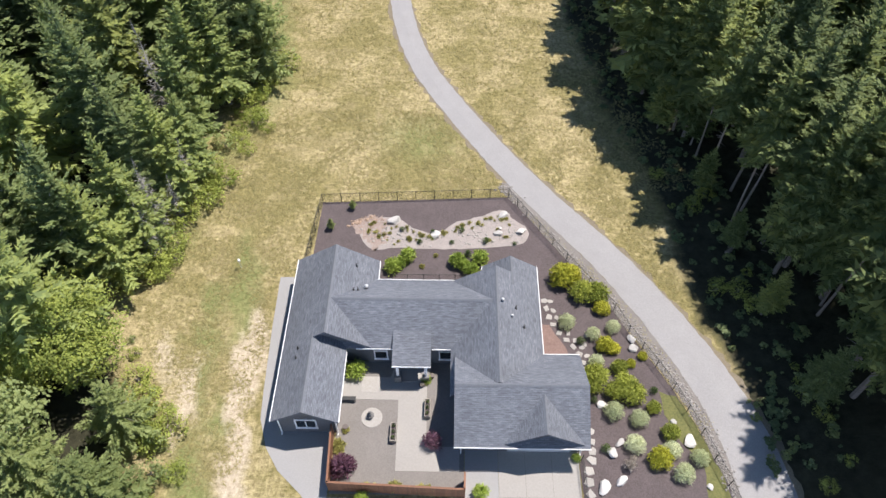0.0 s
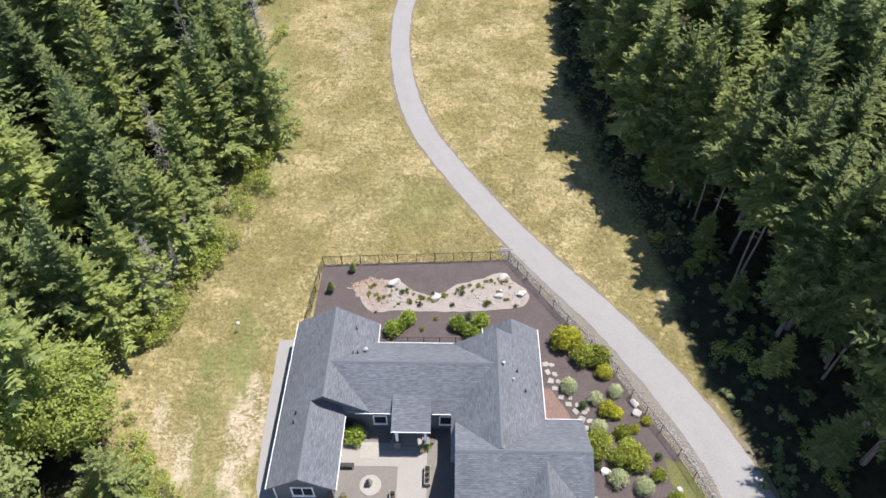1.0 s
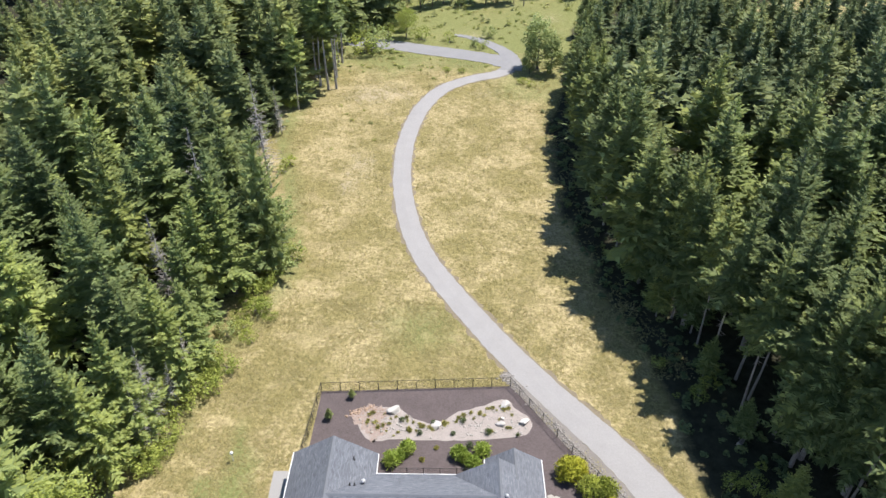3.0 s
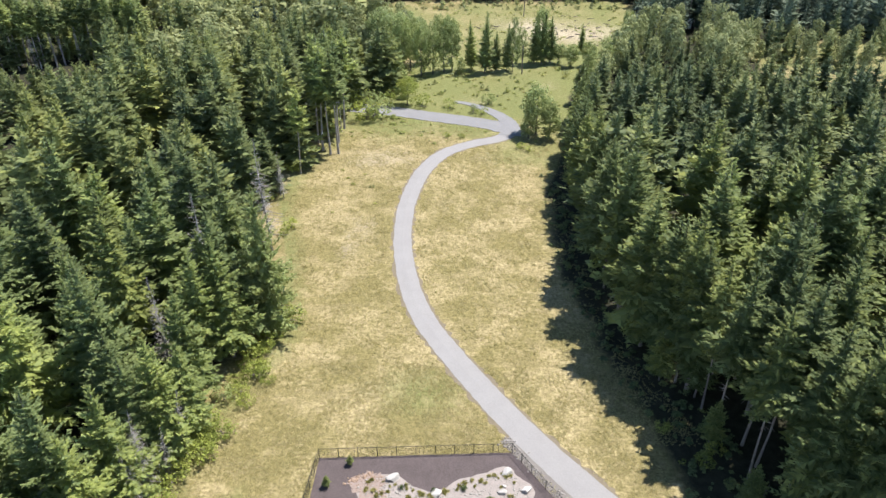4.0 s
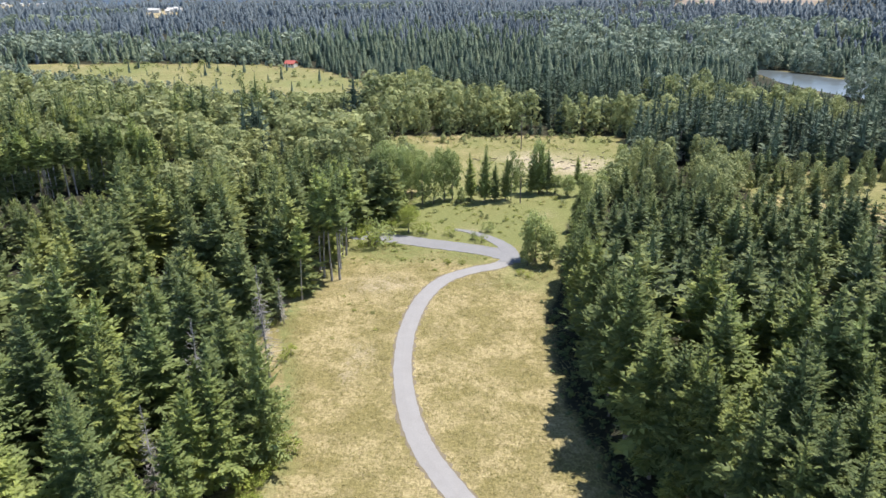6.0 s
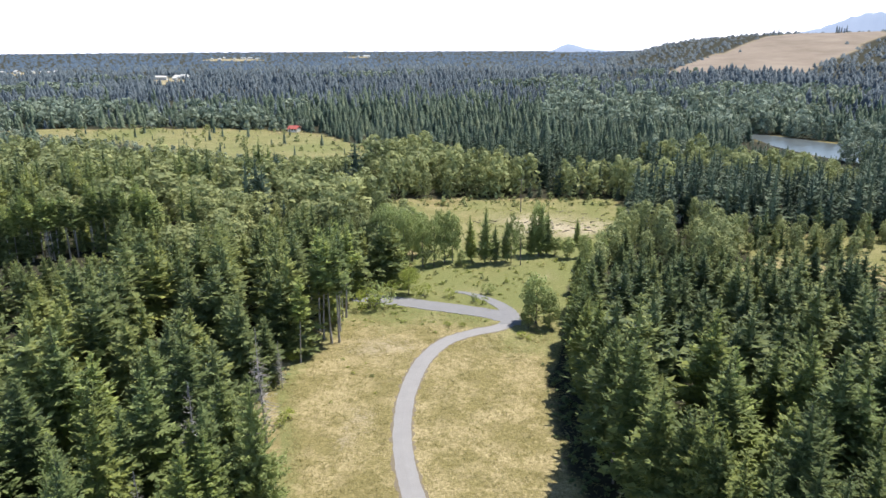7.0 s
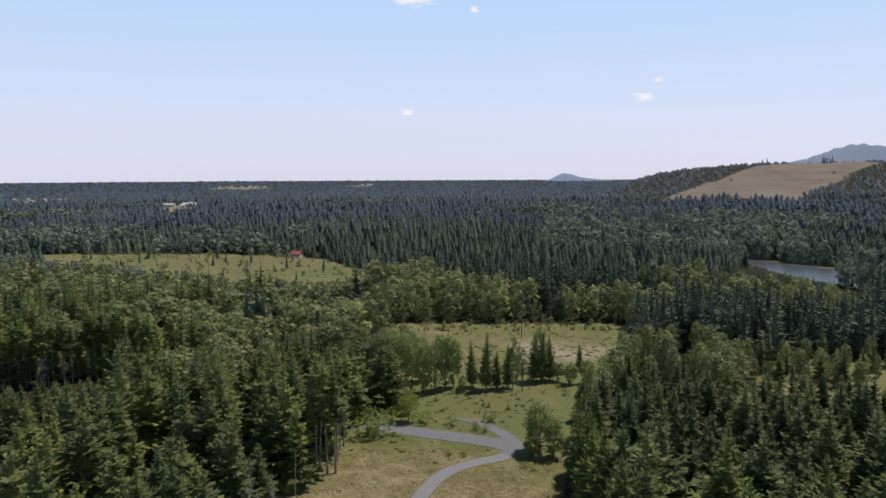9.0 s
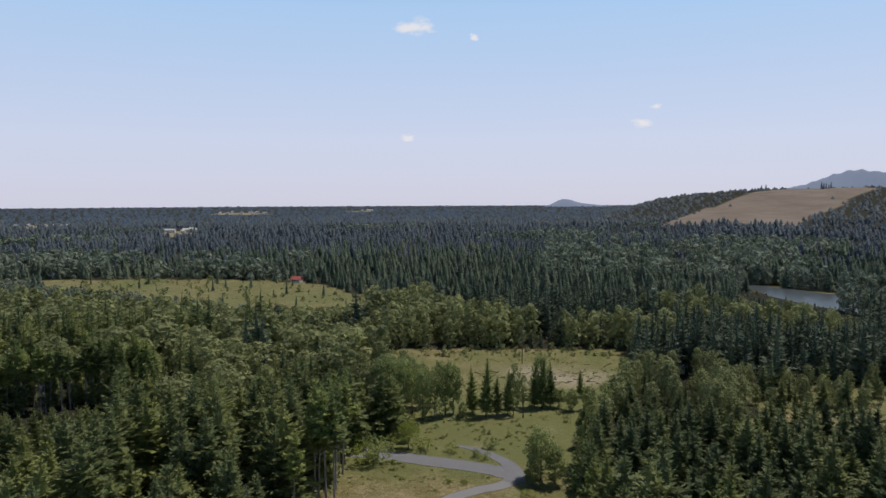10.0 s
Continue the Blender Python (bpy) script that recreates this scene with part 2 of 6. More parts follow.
def leafy_crown(rng, tall, wide, base, clumps, leaves, size, squash=1.0, up=0.6, corners=4, form=0.3):
    """Clumps of leaves over an uneven round crown."""
    vs = []
    mid, half = (tall + base) / 2, (tall - base) / 2
    for c in range(clumps):
        d = rng.normal(0, 1, 3)
        d[2] = d[2] * 0.9 + 0.25
        d /= np.linalg.norm(d)
        r = rng.uniform(0.55, 1.0)
        centre = np.array([d[0] * wide * r, d[1] * wide * r, mid + d[2] * half * r])
        spread = wide * rng.uniform(0.22, 0.4)
        q = rng.normal(0, 1, (leaves, 3))
        q /= np.linalg.norm(q, axis=1)[:, None]
        p = centre + q * (spread * rng.uniform(0.5, 1.0, leaves) ** 0.5)[:, None] * np.array([1, 1, 0.7 * squash])
        n = q * 0.5 + d * form + np.array([0, 0, up]) + rng.normal(0, 0.5 if form < 0.5 else 0.3, (leaves, 3))
        t = np.cross(n, rng.normal(0, 1, (leaves, 3)))
        t /= np.linalg.norm(t, axis=1)[:, None]
        b = np.cross(n, t)
        b /= np.linalg.norm(b, axis=1)[:, None]
        s = size * rng.uniform(0.6, 1.3, leaves)[:, None]
        vs.append(np.stack([p - t * s, p + b * s * 0.7, p + t * s, p - b * s * 0.7][:corners], 1).reshape(-1, 3))
    v = np.concatenate(vs)
    return v, np.arange(len(v)).reshape(-1, corners)


def trunk_geo(rng, tall, radius, limbs=10, base=3.0, reach=1.2, lean=0.0):
    g = Geo()
    x = y = 0.0
    steps = 5
    pts = [(lean * tall * (i / steps) ** 2 + rng.uniform(-0.04, 0.04) * i, rng.uniform(-0.04, 0.04) * i, tall * i / steps) for i in range(steps + 1)]
    for i in range(steps):
        g.tube(pts[i], pts[i + 1], radius * (1 - 0.92 * i / steps) * (1.25 if i == 0 else 1), radius * (1 - 0.92 * (i + 1) / steps), 7, i in (0, steps - 1))
    for i in range(limbs):
        u = rng.uniform(base / tall, 0.75)
        a, z = rng.uniform(0, 6.28), tall * u
        ln = reach * rng.uniform(0.5, 1.2) * (1.2 - u)
        px = lean * tall * u ** 2
        g.tube((px, 0, z), (px + math.cos(a) * ln, math.sin(a) * ln, z - ln * 0.25), 0.05, 0.015, 4, False)
    return g


# ---------- the land ----------
def lerp(table, y):
    return float(np.interp(y, [p[0] for p in table], [p[1] for p in table]))


WEST_EDGE = [(-60, -24), (10, -20.5), (18, -20.8), (26, -23.5), (35, -29.5), (39, -28), (54, -25.5), (66, -21), (86, -24.5), (101, -29), (112, -28.5), (122, -26), (140, -23), (150, -20), (162, -12), (185, -10), (200, -14), (232, -24)]
EAST_EDGE = [(-60, 26), (5, 28.5), (15, 28.4), (24, 28.4), (29, 28.8), (34, 27.6), (42, 26.4), (53, 24.8), (60, 22), (82, 18.3), (110, 19), (125, 22), (140, 25), (156, 27), (175, 37), (196, 49), (217, 56), (235, 58)]


def inside(x, y, ring):
    hit = False
    for (x0, y0), (x1, y1) in zip(ring, ring[1:] + ring[:1]):
        if (y0 > y) != (y1 > y) and x < (x1 - x0) * (y - y0) / (y1 - y0) + x0:
            hit = not hit
    return hit


FIELD_FAR = [(-330, 452), (-277, 472), (-214, 478), (-156, 477), (-90, 450), (-50, 384), (-40, 345), (-70, 332), (-121, 346), (-187, 390), (-258, 428)]
LAKE = [(172, 412), (168, 426), (182, 436), (196, 418), (212, 388), (245, 372), (280, 362), (280, 310), (200, 315), (178, 345), (170, 385)]
PATCH_EAST = [(64, 166), (80, 172), (105, 169), (128, 162), (124, 151), (97, 154), (67, 159)]
GAP_WEST = [(-78, 168), (-95, 177), (-124, 161), (-122, 153), (-96, 166), (-82, 160)]
# yards cleared in the far forest: bearing, distance, half width in degrees, half depth
TOWNS = [(-30.9, 1690, 1.5, 120), (-22.0, 1235, 1.3, 95), (-17.3, 2900, 2.4, 190), (-7.9, 3230, 1.1, 160)]
# stands of tall dark firs among the alders: centre and reach
STANDS = [(-136, 222, 20), (-118, 236, 14), (-97, 249, 9), (-62, 213, 6), (-158, 200, 24), (-74, 268, 8), (-40, 262, 5), (118, 214, 12), (129, 217, 11), (140, 222, 9)]


def terrain(x, y):
    """Flat land with a low ridge to the north-east, a mountain behind it and a small far hill."""
    r, a = math.hypot(x, y), math.degrees(math.atan2(x, y))
    if r < 900:
        return 0.0
    z = 0.0
    ridge = np.interp(a, [11.0, 13.3, 14.5, 15.5, 17.2, 20.9, 24.6, 30, 38, 60], [0, 24, 38, 50, 62, 75, 80, 84, 70, 0])
    z += 14.0 * float(np.interp(r, [2400, 3400, 4400], [0, 0.4, 1]))
    z += float(ridge) * math.exp(-(((r - 2250) / (560 if r < 2250 else 900)) ** 2))
    return z


def corridor(x, y):
    """How deep a place lies within the open meadow; below 0 in the woods."""
    return min(x - lerp(WEST_EDGE, y), lerp(EAST_EDGE, y) - x)


def woods_here(x, y):
    """Which cover the land has at a place: open meadow, conifers, broadleaf trees or brush."""
    if y < 235:
        if lerp(WEST_EDGE, y) < x < lerp(EAST_EDGE, y):
            return "open"
        if inside(x, y, PATCH_EAST):
            return "open"
        if inside(x, y, GAP_WEST):
            return "gap"
        if x > 0:
            if y < 157:
                return "fir"
            if x > 76:
                return "thin" if y < 200 else "fir"
            return "leaf" if y < 204 else "fir"
        if y < 158 + (38 if x < -72 else 0):
            return "fir"
        if x > -48 and y < 186:
            return "leaf" if x > -23 else "fir"
        return "leaf"
    if y < 250 and -24 < x < 56:
        return "open"
    if inside(x, y, FIELD_FAR):
        return "open"
    if inside(x, y, LAKE):
        return "water"
    if 150 < x < 300 and 300 < y < 470 and min(math.hypot(x - p[0], y - p[1]) for p in LAKE) < 24:
        return "leaf"
    r, a = math.hypot(x, y), math.degrees(math.atan2(x, y))
    if -300 < x < 70 and y < np.interp(x, [-300, -160, -110, -60, -25, 0, 20, 70], [430, 470, 420, 395, 340, 300, 270, 264]):
        return "leaf"
    if 1370 < r < 2350 and 15.6 + (r - 1370) / 100 < a < 45 and not (a > 25.5 and r < 1440 + (a - 25.5) * 130) and not (a > 29.6 and r > 2120):
        return "cut"
    if r > 1000 and any(((a - b) / w) ** 2 + ((r - d) / h) ** 2 < 1 + 0.7 * noise.noise((x * 0.02, y * 0.012, 5.0)) for b, d, w, h in TOWNS):
        return "yard"
    patch = noise.noise((x * 0.016, y * 0.02, 4.0))
    if 7 < a < 26.5 and 430 < r < 960 and patch + 0.5 * noise.noise((x * 0.05, y * 0.05, 1.0)) > 0.0:
        return "leaf"
    if 14 < a < 30 and r < 330 and patch + 0.4 * noise.noise((x * 0.06, y * 0.06, 3.0)) > 0.08:
        return "leaf"
    if -40 < a < -12 and 470 < r < 640 and patch > 0.05:
        return "leaf"
    if 450 < r < 1300 and noise.noise((x * 0.0045, y * 0.009, 7.0)) > 0.3:
        return "leaf"
    return "fir"


m, nodes, links, bsdf = nodes_of("meadow_ground")
M_GROUND = m
cover = nodes.new("ShaderNodeAttribute")
cover.attribute_name = "cover"
split = nodes.new("ShaderNodeSeparateColor")
links.new(cover.outputs["Color"], split.inputs[0])
big, mid, fine = noise_at(nodes, links, 0.13, 5, 0.6), noise_at(nodes, links, 0.9, 6, 0.7), noise_at(nodes, links, 3.2, 6, 0.8)
along, across = noise_at(nodes, links, 1.3, 5, 0.7, (2.4, 0.8, 1), turn=0.5), noise_at(nodes, links, 1.5, 5, 0.7, (0.7, 2.2, 1), turn=-0.35)
most = nodes.new("ShaderNodeMath")
most.operation = "MAXIMUM"
links.new(along, most.inputs[0])
links.new(across, most.inputs[1])
fibre = nodes.new("ShaderNodeMath")
fibre.operation = "MULTIPLY_ADD"
fibre.inputs[1].default_value = 0.75
links.new(most.outputs[0], fibre.inputs[0])
less = nodes.new("ShaderNodeMath")
less.operation = "MULTIPLY_ADD"
less.inputs[1].default_value, less.inputs[2].default_value = 0.5, -0.17
links.new(fine, less.inputs[0])
links.new(less.outputs[0], fibre.inputs[2])
straw = ramp_out(nodes, links, fibre.outputs[0], (0.175, 0.14, 0.07), (0.58, 0.485, 0.265), 0.36, 0.66)
green = ramp_out(nodes, links, fibre.outputs[0], (0.112, 0.1, 0.038), (0.36, 0.3, 0.135), 0.36, 0.66)
brown = ramp_out(nodes, links, fine, (0.135, 0.112, 0.05), (0.36, 0.3, 0.155), 0.36, 0.66)
lush = ramp_out(nodes, links, fibre.outputs[0], (0.092, 0.106, 0.034), (0.285, 0.288, 0.118))
dirt = ramp_out(nodes, links, fibre.outputs[0], (0.3, 0.24, 0.165), (0.62, 0.53, 0.4))
# dark woodland floor, also painted as shade along the east edge and western gap
litter_and_shade = ramp_out(nodes, links, mid, (0.024, 0.024, 0.015), (0.058, 0.055, 0.034))
mix1 = nodes.new("ShaderNodeMath")
mix1.operation = "MULTIPLY_ADD"
mix1.inputs[1].default_value = 0.55
links.new(mid, mix1.inputs[0])
links.new(big, mix1.inputs[2])
r1 = ramp(nodes, [(0.67, (0, 0, 0)), (0.84, (1, 1, 1))])
links.new(mix1.outputs[0], r1.inputs[0])
col = mixed(nodes, links, r1.outputs[0], straw, green)
patch = ramp(nodes, [(0.53, (0, 0, 0)), (0.64, (0.8, 0.8, 0.8))])
links.new(noise_at(nodes, links, 0.31, 6, 0.65, (1, 1, 1)), patch.inputs[0])
col = mixed(nodes, links, patch.outputs[0], col, brown)


broken = nodes.new("ShaderNodeMath")
broken.operation = "MULTIPLY_ADD"
broken.inputs[1].default_value = 0.8
links.new(fine, broken.inputs[0])
links.new(mid, broken.inputs[2])


def soft_mask(channel, lo=0.3, hi=0.7, amount=0.6):
    """A cover's share, with an edge broken up by noise."""
    a, c = nodes.new("ShaderNodeMath"), nodes.new("ShaderNodeMath")
    a.operation, c.operation = "MULTIPLY_ADD", "SUBTRACT"
    a.inputs[1].default_value = amount
    links.new(broken.outputs[0], a.inputs[0])
    links.new(channel, a.inputs[2])
    links.new(a.outputs[0], c.inputs[0])
    c.inputs[1].default_value = amount * 0.9
    b = ramp(nodes, [(lo, (0, 0, 0)), (hi, (1, 1, 1))])
    links.new(c.outputs[0], b.inputs[0])
    return b.outputs[0]


col = mixed(nodes, links, soft_mask(split.outputs[1], 0.2, 0.85, 0.9), col, lush)
col = mixed(nodes, links, soft_mask(split.outputs[0], 0.25, 0.8, 1.1), col, dirt)
col = mixed(nodes, links, soft_mask(split.outputs[2], 0.35, 0.65, 0.4), col, litter_and_shade)
slash = ramp_out(nodes, links, noise_at(nodes, links, 0.012, 8, 0.65), (0.2, 0.158, 0.122), (0.3, 0.246, 0.196))
inv = nodes.new("ShaderNodeInvert")
links.new(cover.outputs["Alpha"], inv.inputs[1])
col = mixed(nodes, links, inv.outputs[0], col, slash)
links.new(col, bsdf.inputs["Base Color"])
bsdf.inputs["Roughness"].default_value = 0.95
bsdf.inputs["Specular IOR Level"].default_value = 0.1
bumped(nodes, links, bsdf, fine, 0.7, 0.12)


def cover_at(x, y):
    """Bare earth, lush green and woodland floor with painted shade, each from 0 to 1."""
    kind = woods_here(x, y)
    bare = lush_ = 0.0
    # the gap's open ground takes the dark floor tone, painted in for shade
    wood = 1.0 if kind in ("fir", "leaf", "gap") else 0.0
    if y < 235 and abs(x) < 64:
        # east of the middle the floor tone runs into the meadow as painted shade
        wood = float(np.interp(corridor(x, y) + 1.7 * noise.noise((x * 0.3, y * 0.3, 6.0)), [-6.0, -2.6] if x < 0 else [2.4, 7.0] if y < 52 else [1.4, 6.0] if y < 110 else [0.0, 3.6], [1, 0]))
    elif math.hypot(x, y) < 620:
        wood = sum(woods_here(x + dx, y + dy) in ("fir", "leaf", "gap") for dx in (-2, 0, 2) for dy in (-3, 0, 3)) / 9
    if kind == "yard":
        bare = 0.4
    if kind in ("open", "thin"):
        # worn track and bare strip beside the west wing
        if y < 48:
            wob = 1.5 * noise.noise((x * 0.3, y * 0.3, 1.0)) + 0.8 * noise.noise((x * 0.9, y * 0.9, 4.0))
            fade = float(np.interp(y, [8, 14, 33, 37], [0.6, 1, 1, 0]))
            bare = max(0.95 * fade * math.exp(-((x + 16.9 + 0.06 * (y - 25) + wob) / 1.2) ** 2), 1.0 * fade * float(np.interp(noise.noise((x * 0.25, y * 0.2, 5.0)), [-0.3, 0.25], [0.1, 1])) * math.exp(-((x + 22.8 + 1.6 * wob) / 1.9) ** 2))
            clump = float(np.interp(noise.noise((x * 0.34, y * 0.22, 11.0)), [-0.35, 0.3], [0.1, 1]))
            lush_ = 1.35 * clump * math.exp(-((x + 19.6 + 1.8 * wob) / 2.4) ** 2) * float(np.interp(y, [10, 40, 46], [1, 1, 0]))
        lush_ = max(lush_, math.exp(-((x - lerp(WEST_EDGE, y)) / 3.0) ** 2) * 0.75 if y > 40 else 0.0)
        lush_ = max(lush_, math.exp(-((x - lerp(EAST_EDGE, y)) / 5.0) ** 2) * 0.6)
        bare = max(bare, 0.5 * noise.noise((x * 0.11, y * 0.11, 9.0)) * float(np.interp(y, [40, 50], [0, 1])))
        lush_ = max(lush_, 0.7 * math.exp(-(((x + 3.5) / 5.5) ** 2 + ((y - 57.5) / 4.5) ** 2)))
        if y > 116 and not inside(x, y, PATCH_EAST):
            lush_ = max(lush_, 0.2 if kind == "thin" else float(np.interp(y + 2.5 * math.sin(x * 0.35), [120, 128, 138, 180, 200, 250, 300], [0, 0.25, 0.95, 0.9, 0.62, 0.5, 0.4]) + 0.7 * noise.noise((x * 0.075, y * 0.05, 21.0)) * (y > 132)))
        lush_ = max(lush_, 0.6 * float(np.interp(y, [112, 118, 124], [0, 1, 1])) * (not inside(x, y, PATCH_EAST)) * float(np.interp(x, [2, 10], [0, 1])))
        bare = max(bare, float(np.interp(noise.noise((x * 0.07, y * 0.07, 12.0)), [-0.4, 0.3], [0.3, 0.72])) * math.exp(-(((x - 29) / 22) ** 2 + ((y - 211) / 17) ** 2) ** 2), 0.5 * math.exp(-(((x + 14) / 9) ** 2 + ((y - 119) / 6) ** 2)), 0.8 * math.exp(-(((x + 15.6) / 1.6) ** 2 + ((y - 88) / 2.2) ** 2)))
    if y > 320 and kind == "open":
        bare = max(bare, 0.06 + 0.3 * noise.noise((x * 0.03, y * 0.03, 2.0)))
        lush_ = 0.62 + 0.5 * noise.noise((x * 0.022, y * 0.03, 14.0))
    return bare, lush_, wood, 0.0 if kind == "cut" else 1.0


def build_ground():
    rings = [0.0] + list(np.geomspace(4, 4960, 190))
    angles = np.radians(np.concatenate([np.arange(-48, 48, 0.6), np.arange(48, 312, 4.0)]))
    na = len(angles)
    vs = [(0.0, 0.0, 0.0)]
    cv = [(0, 0, 0, 1)]
    for r in rings[1:]:
        for a in angles:
            x, y = r * math.sin(a), r * math.cos(a)
            vs.append((x, y, terrain(x, y)))
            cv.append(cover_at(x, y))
    fs = [(0, 1 + (i + 1) % na, 1 + i) for i in range(na)]
    for k in range(len(rings) - 2):
        o = 1 + k * na
        fs += [(o + i, o + (i + 1) % na, o + na + (i + 1) % na, o + na + i) for i in range(na)]
    me = bpy.data.meshes.new("ground")
    me.from_pydata(vs, [], fs)
    at = me.attributes.new("cover", "FLOAT_COLOR", "POINT")
    at.data.foreach_set("color", np.array(cv, np.float32).ravel())
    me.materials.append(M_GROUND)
    me.polygons.foreach_set("use_smooth", [True] * len(me.polygons))
    return tagged(new("ground", me), "dry yellow meadow grass with green patches and bare earth", "ground", kind="structure")


build_ground()

M_GRAVEL = surface("road_gravel", (0.222, 0.213, 0.21), (0.335, 0.324, 0.318), 0.5, 11.0, 0.95, bump=0.4)
M_LANE = surface("lane_gravel", (0.17, 0.168, 0.175), (0.27, 0.266, 0.272), 0.4, 5.0, 0.95, bump=0.4)
ROAD_MID = [(24.6, 5), (24.4, 13), (23.9, 19.5), (23.0, 24.5), (21.4, 29), (19.0, 34), (15.5, 39.9), (12.5, 44.1), (10.1, 47.2), (7.35, 51.0), (4.6, 55.2), (1.85, 59.7), (-1.0, 64.7), (-3.75, 70.2),
            (-5.75, 76.4), (-7.1, 83.2), (-7.8, 89), (-8.0, 94.5), (-7.9, 100.5), (-7.1, 107.5), (-5.5, 114.5), (-2.2, 121.5), (2.6, 125.7), (7.6, 128.2), (10.3, 130.6)]


def smooth_line(pts, per=6):
    out = []
    for i in range(len(pts) - 1):
        p0, p1, p2, p3 = pts[max(i - 1, 0)], pts[i], pts[i + 1], pts[min(i + 2, len(pts) - 1)]
        for k in range(per):
            t = k / per
            out.append(tuple(0.5 * (2 * b + (c - a) * t + (2 * a - 5 * b + 4 * c - d) * t * t + (3 * b - a - 3 * c + d) * t ** 3) for a, b, c, d in zip(p0, p1, p2, p3)))
    return out + [pts[-1]]


def ribbon(pts, widths, z0, z1, rng=None, rough=0.0):
    """A strip of ground along a line: both edges wander a little."""
    left, right = [], []
    for i, (x, y) in enumerate(pts):
        a, b = pts[max(i - 1, 0)], pts[min(i + 1, len(pts) - 1)]
        d = Vector((b[0] - a[0], b[1] - a[1])).normalized()
        w = widths[i] / 2
        jl, jr = (rng.uniform(-rough, rough), rng.uniform(-rough, rough)) if rng is not None else (0, 0)
        left.append((x - d.y * (w + jl), y + d.x * (w + jl)))
        right.append((x + d.y * (w + jr), y - d.x * (w + jr)))
    g = Geo()
    n = len(pts)
    vs = [(*p, z1) for p in left] + [(*p, z1 + 0.03) for p in pts] + [(*p, z1) for p in right] + [(*p, z0) for p in left] + [(*p, z0) for p in right]
    fs = []
    for i in range(n - 1):
        fs += [(n + i, n + i + 1, i + 1, i), (2 * n + i, 2 * n + i + 1, n + i + 1, n + i), (i, i + 1, 3 * n + i + 1, 3 * n + i), (4 * n + i, 4 * n + i + 1, 2 * n + i + 1, 2 * n + i)]
    return g.add(vs, fs)


M_SHOULDER = surface("road_shoulder", (0.11, 0.09, 0.06), (0.26, 0.215, 0.15), 1.4, 7.0, 0.95, bump=0.5)
rng = np.random.default_rng(5)
line = smooth_line(ROAD_MID, 10)
shoulder = part("road_shoulder", ribbon(line, list(np.interp([p[1] for p in line], [0, 20, 30, 50, 90, 131], [5.2, 5.1, 4.5, 3.9, 3.2, 3.5])), -0.1, 0.008, rng, 0.3), M_SHOULDER)
tagged(shoulder, "bare earth shoulder along the gravel driveway", "road", kind="structure")
line = smooth_line(ROAD_MID, 8)
road = part("road", ribbon(line, list(np.interp([p[1] for p in line], [0, 20, 30, 50, 90, 131], [4.3, 4.2, 3.75, 3.1, 2.6, 2.9])), -0.1, 0.03, rng, 0.06), M_GRAVEL)
tagged(road, "pale grey gravel driveway curving through the meadow", "road", kind="structure")
LANES = smooth_line([(-40, 149), (-23, 145.7), (-14, 143.6), (-5.5, 140.5), (3, 137.6), (8, 135.2), (10.2, 131)], 4) + smooth_line([(10.9, 134), (10.0, 139), (7.2, 143.6), (3.4, 147.6), (-0.5, 149.5)], 3) + smooth_line(ROAD_MID[-8:], 3)
line = smooth_line([(-60, 158), (-40, 149), (-23, 145.7), (-14, 143.6), (-5.5, 140.5), (3, 137.6), (8, 135.2), (10.2, 133)], 6)
part("road", ribbon(line, [5.0] * (len(line) - 3) + [4.6, 4.0, 3.4], -0.1, 0.05, rng, 0.15), M_LANE)
tagged(bpy.context.scene.objects["road.001"], "pale gravel lane crossing behind the meadow", "road", kind="structure")
line = smooth_line([(10.4, 130), (10.9, 134), (10.0, 139), (7.2, 143.6), (3.4, 147.6), (-0.5, 149.5)], 6)
part("road", ribbon(line, list(np.linspace(4.4, 1.2, len(line))), -0.1, 0.07, rng, 0.12), M_LANE)
tagged(bpy.context.scene.objects["road.002"], "narrow gravel spur looping off the lane", "road", kind="structure")

m, nodes, links, bsdf = nodes_of("lake_water")
bsdf.inputs["Base Color"].default_value = (0.085, 0.1, 0.105, 1)
bsdf.inputs["Roughness"].default_value = 0.3
bumped(nodes, links, bsdf, noise_at(nodes, links, 0.8), 0.05, 0.2)
M_WATER = m
tagged(part("water", Geo().slab(smooth_line(LAKE[::-1] + [LAKE[-1]], 3)[:-1], -0.3, 0.12), M_WATER), "calm grey-blue lake water among the trees", "lake", kind="structure")


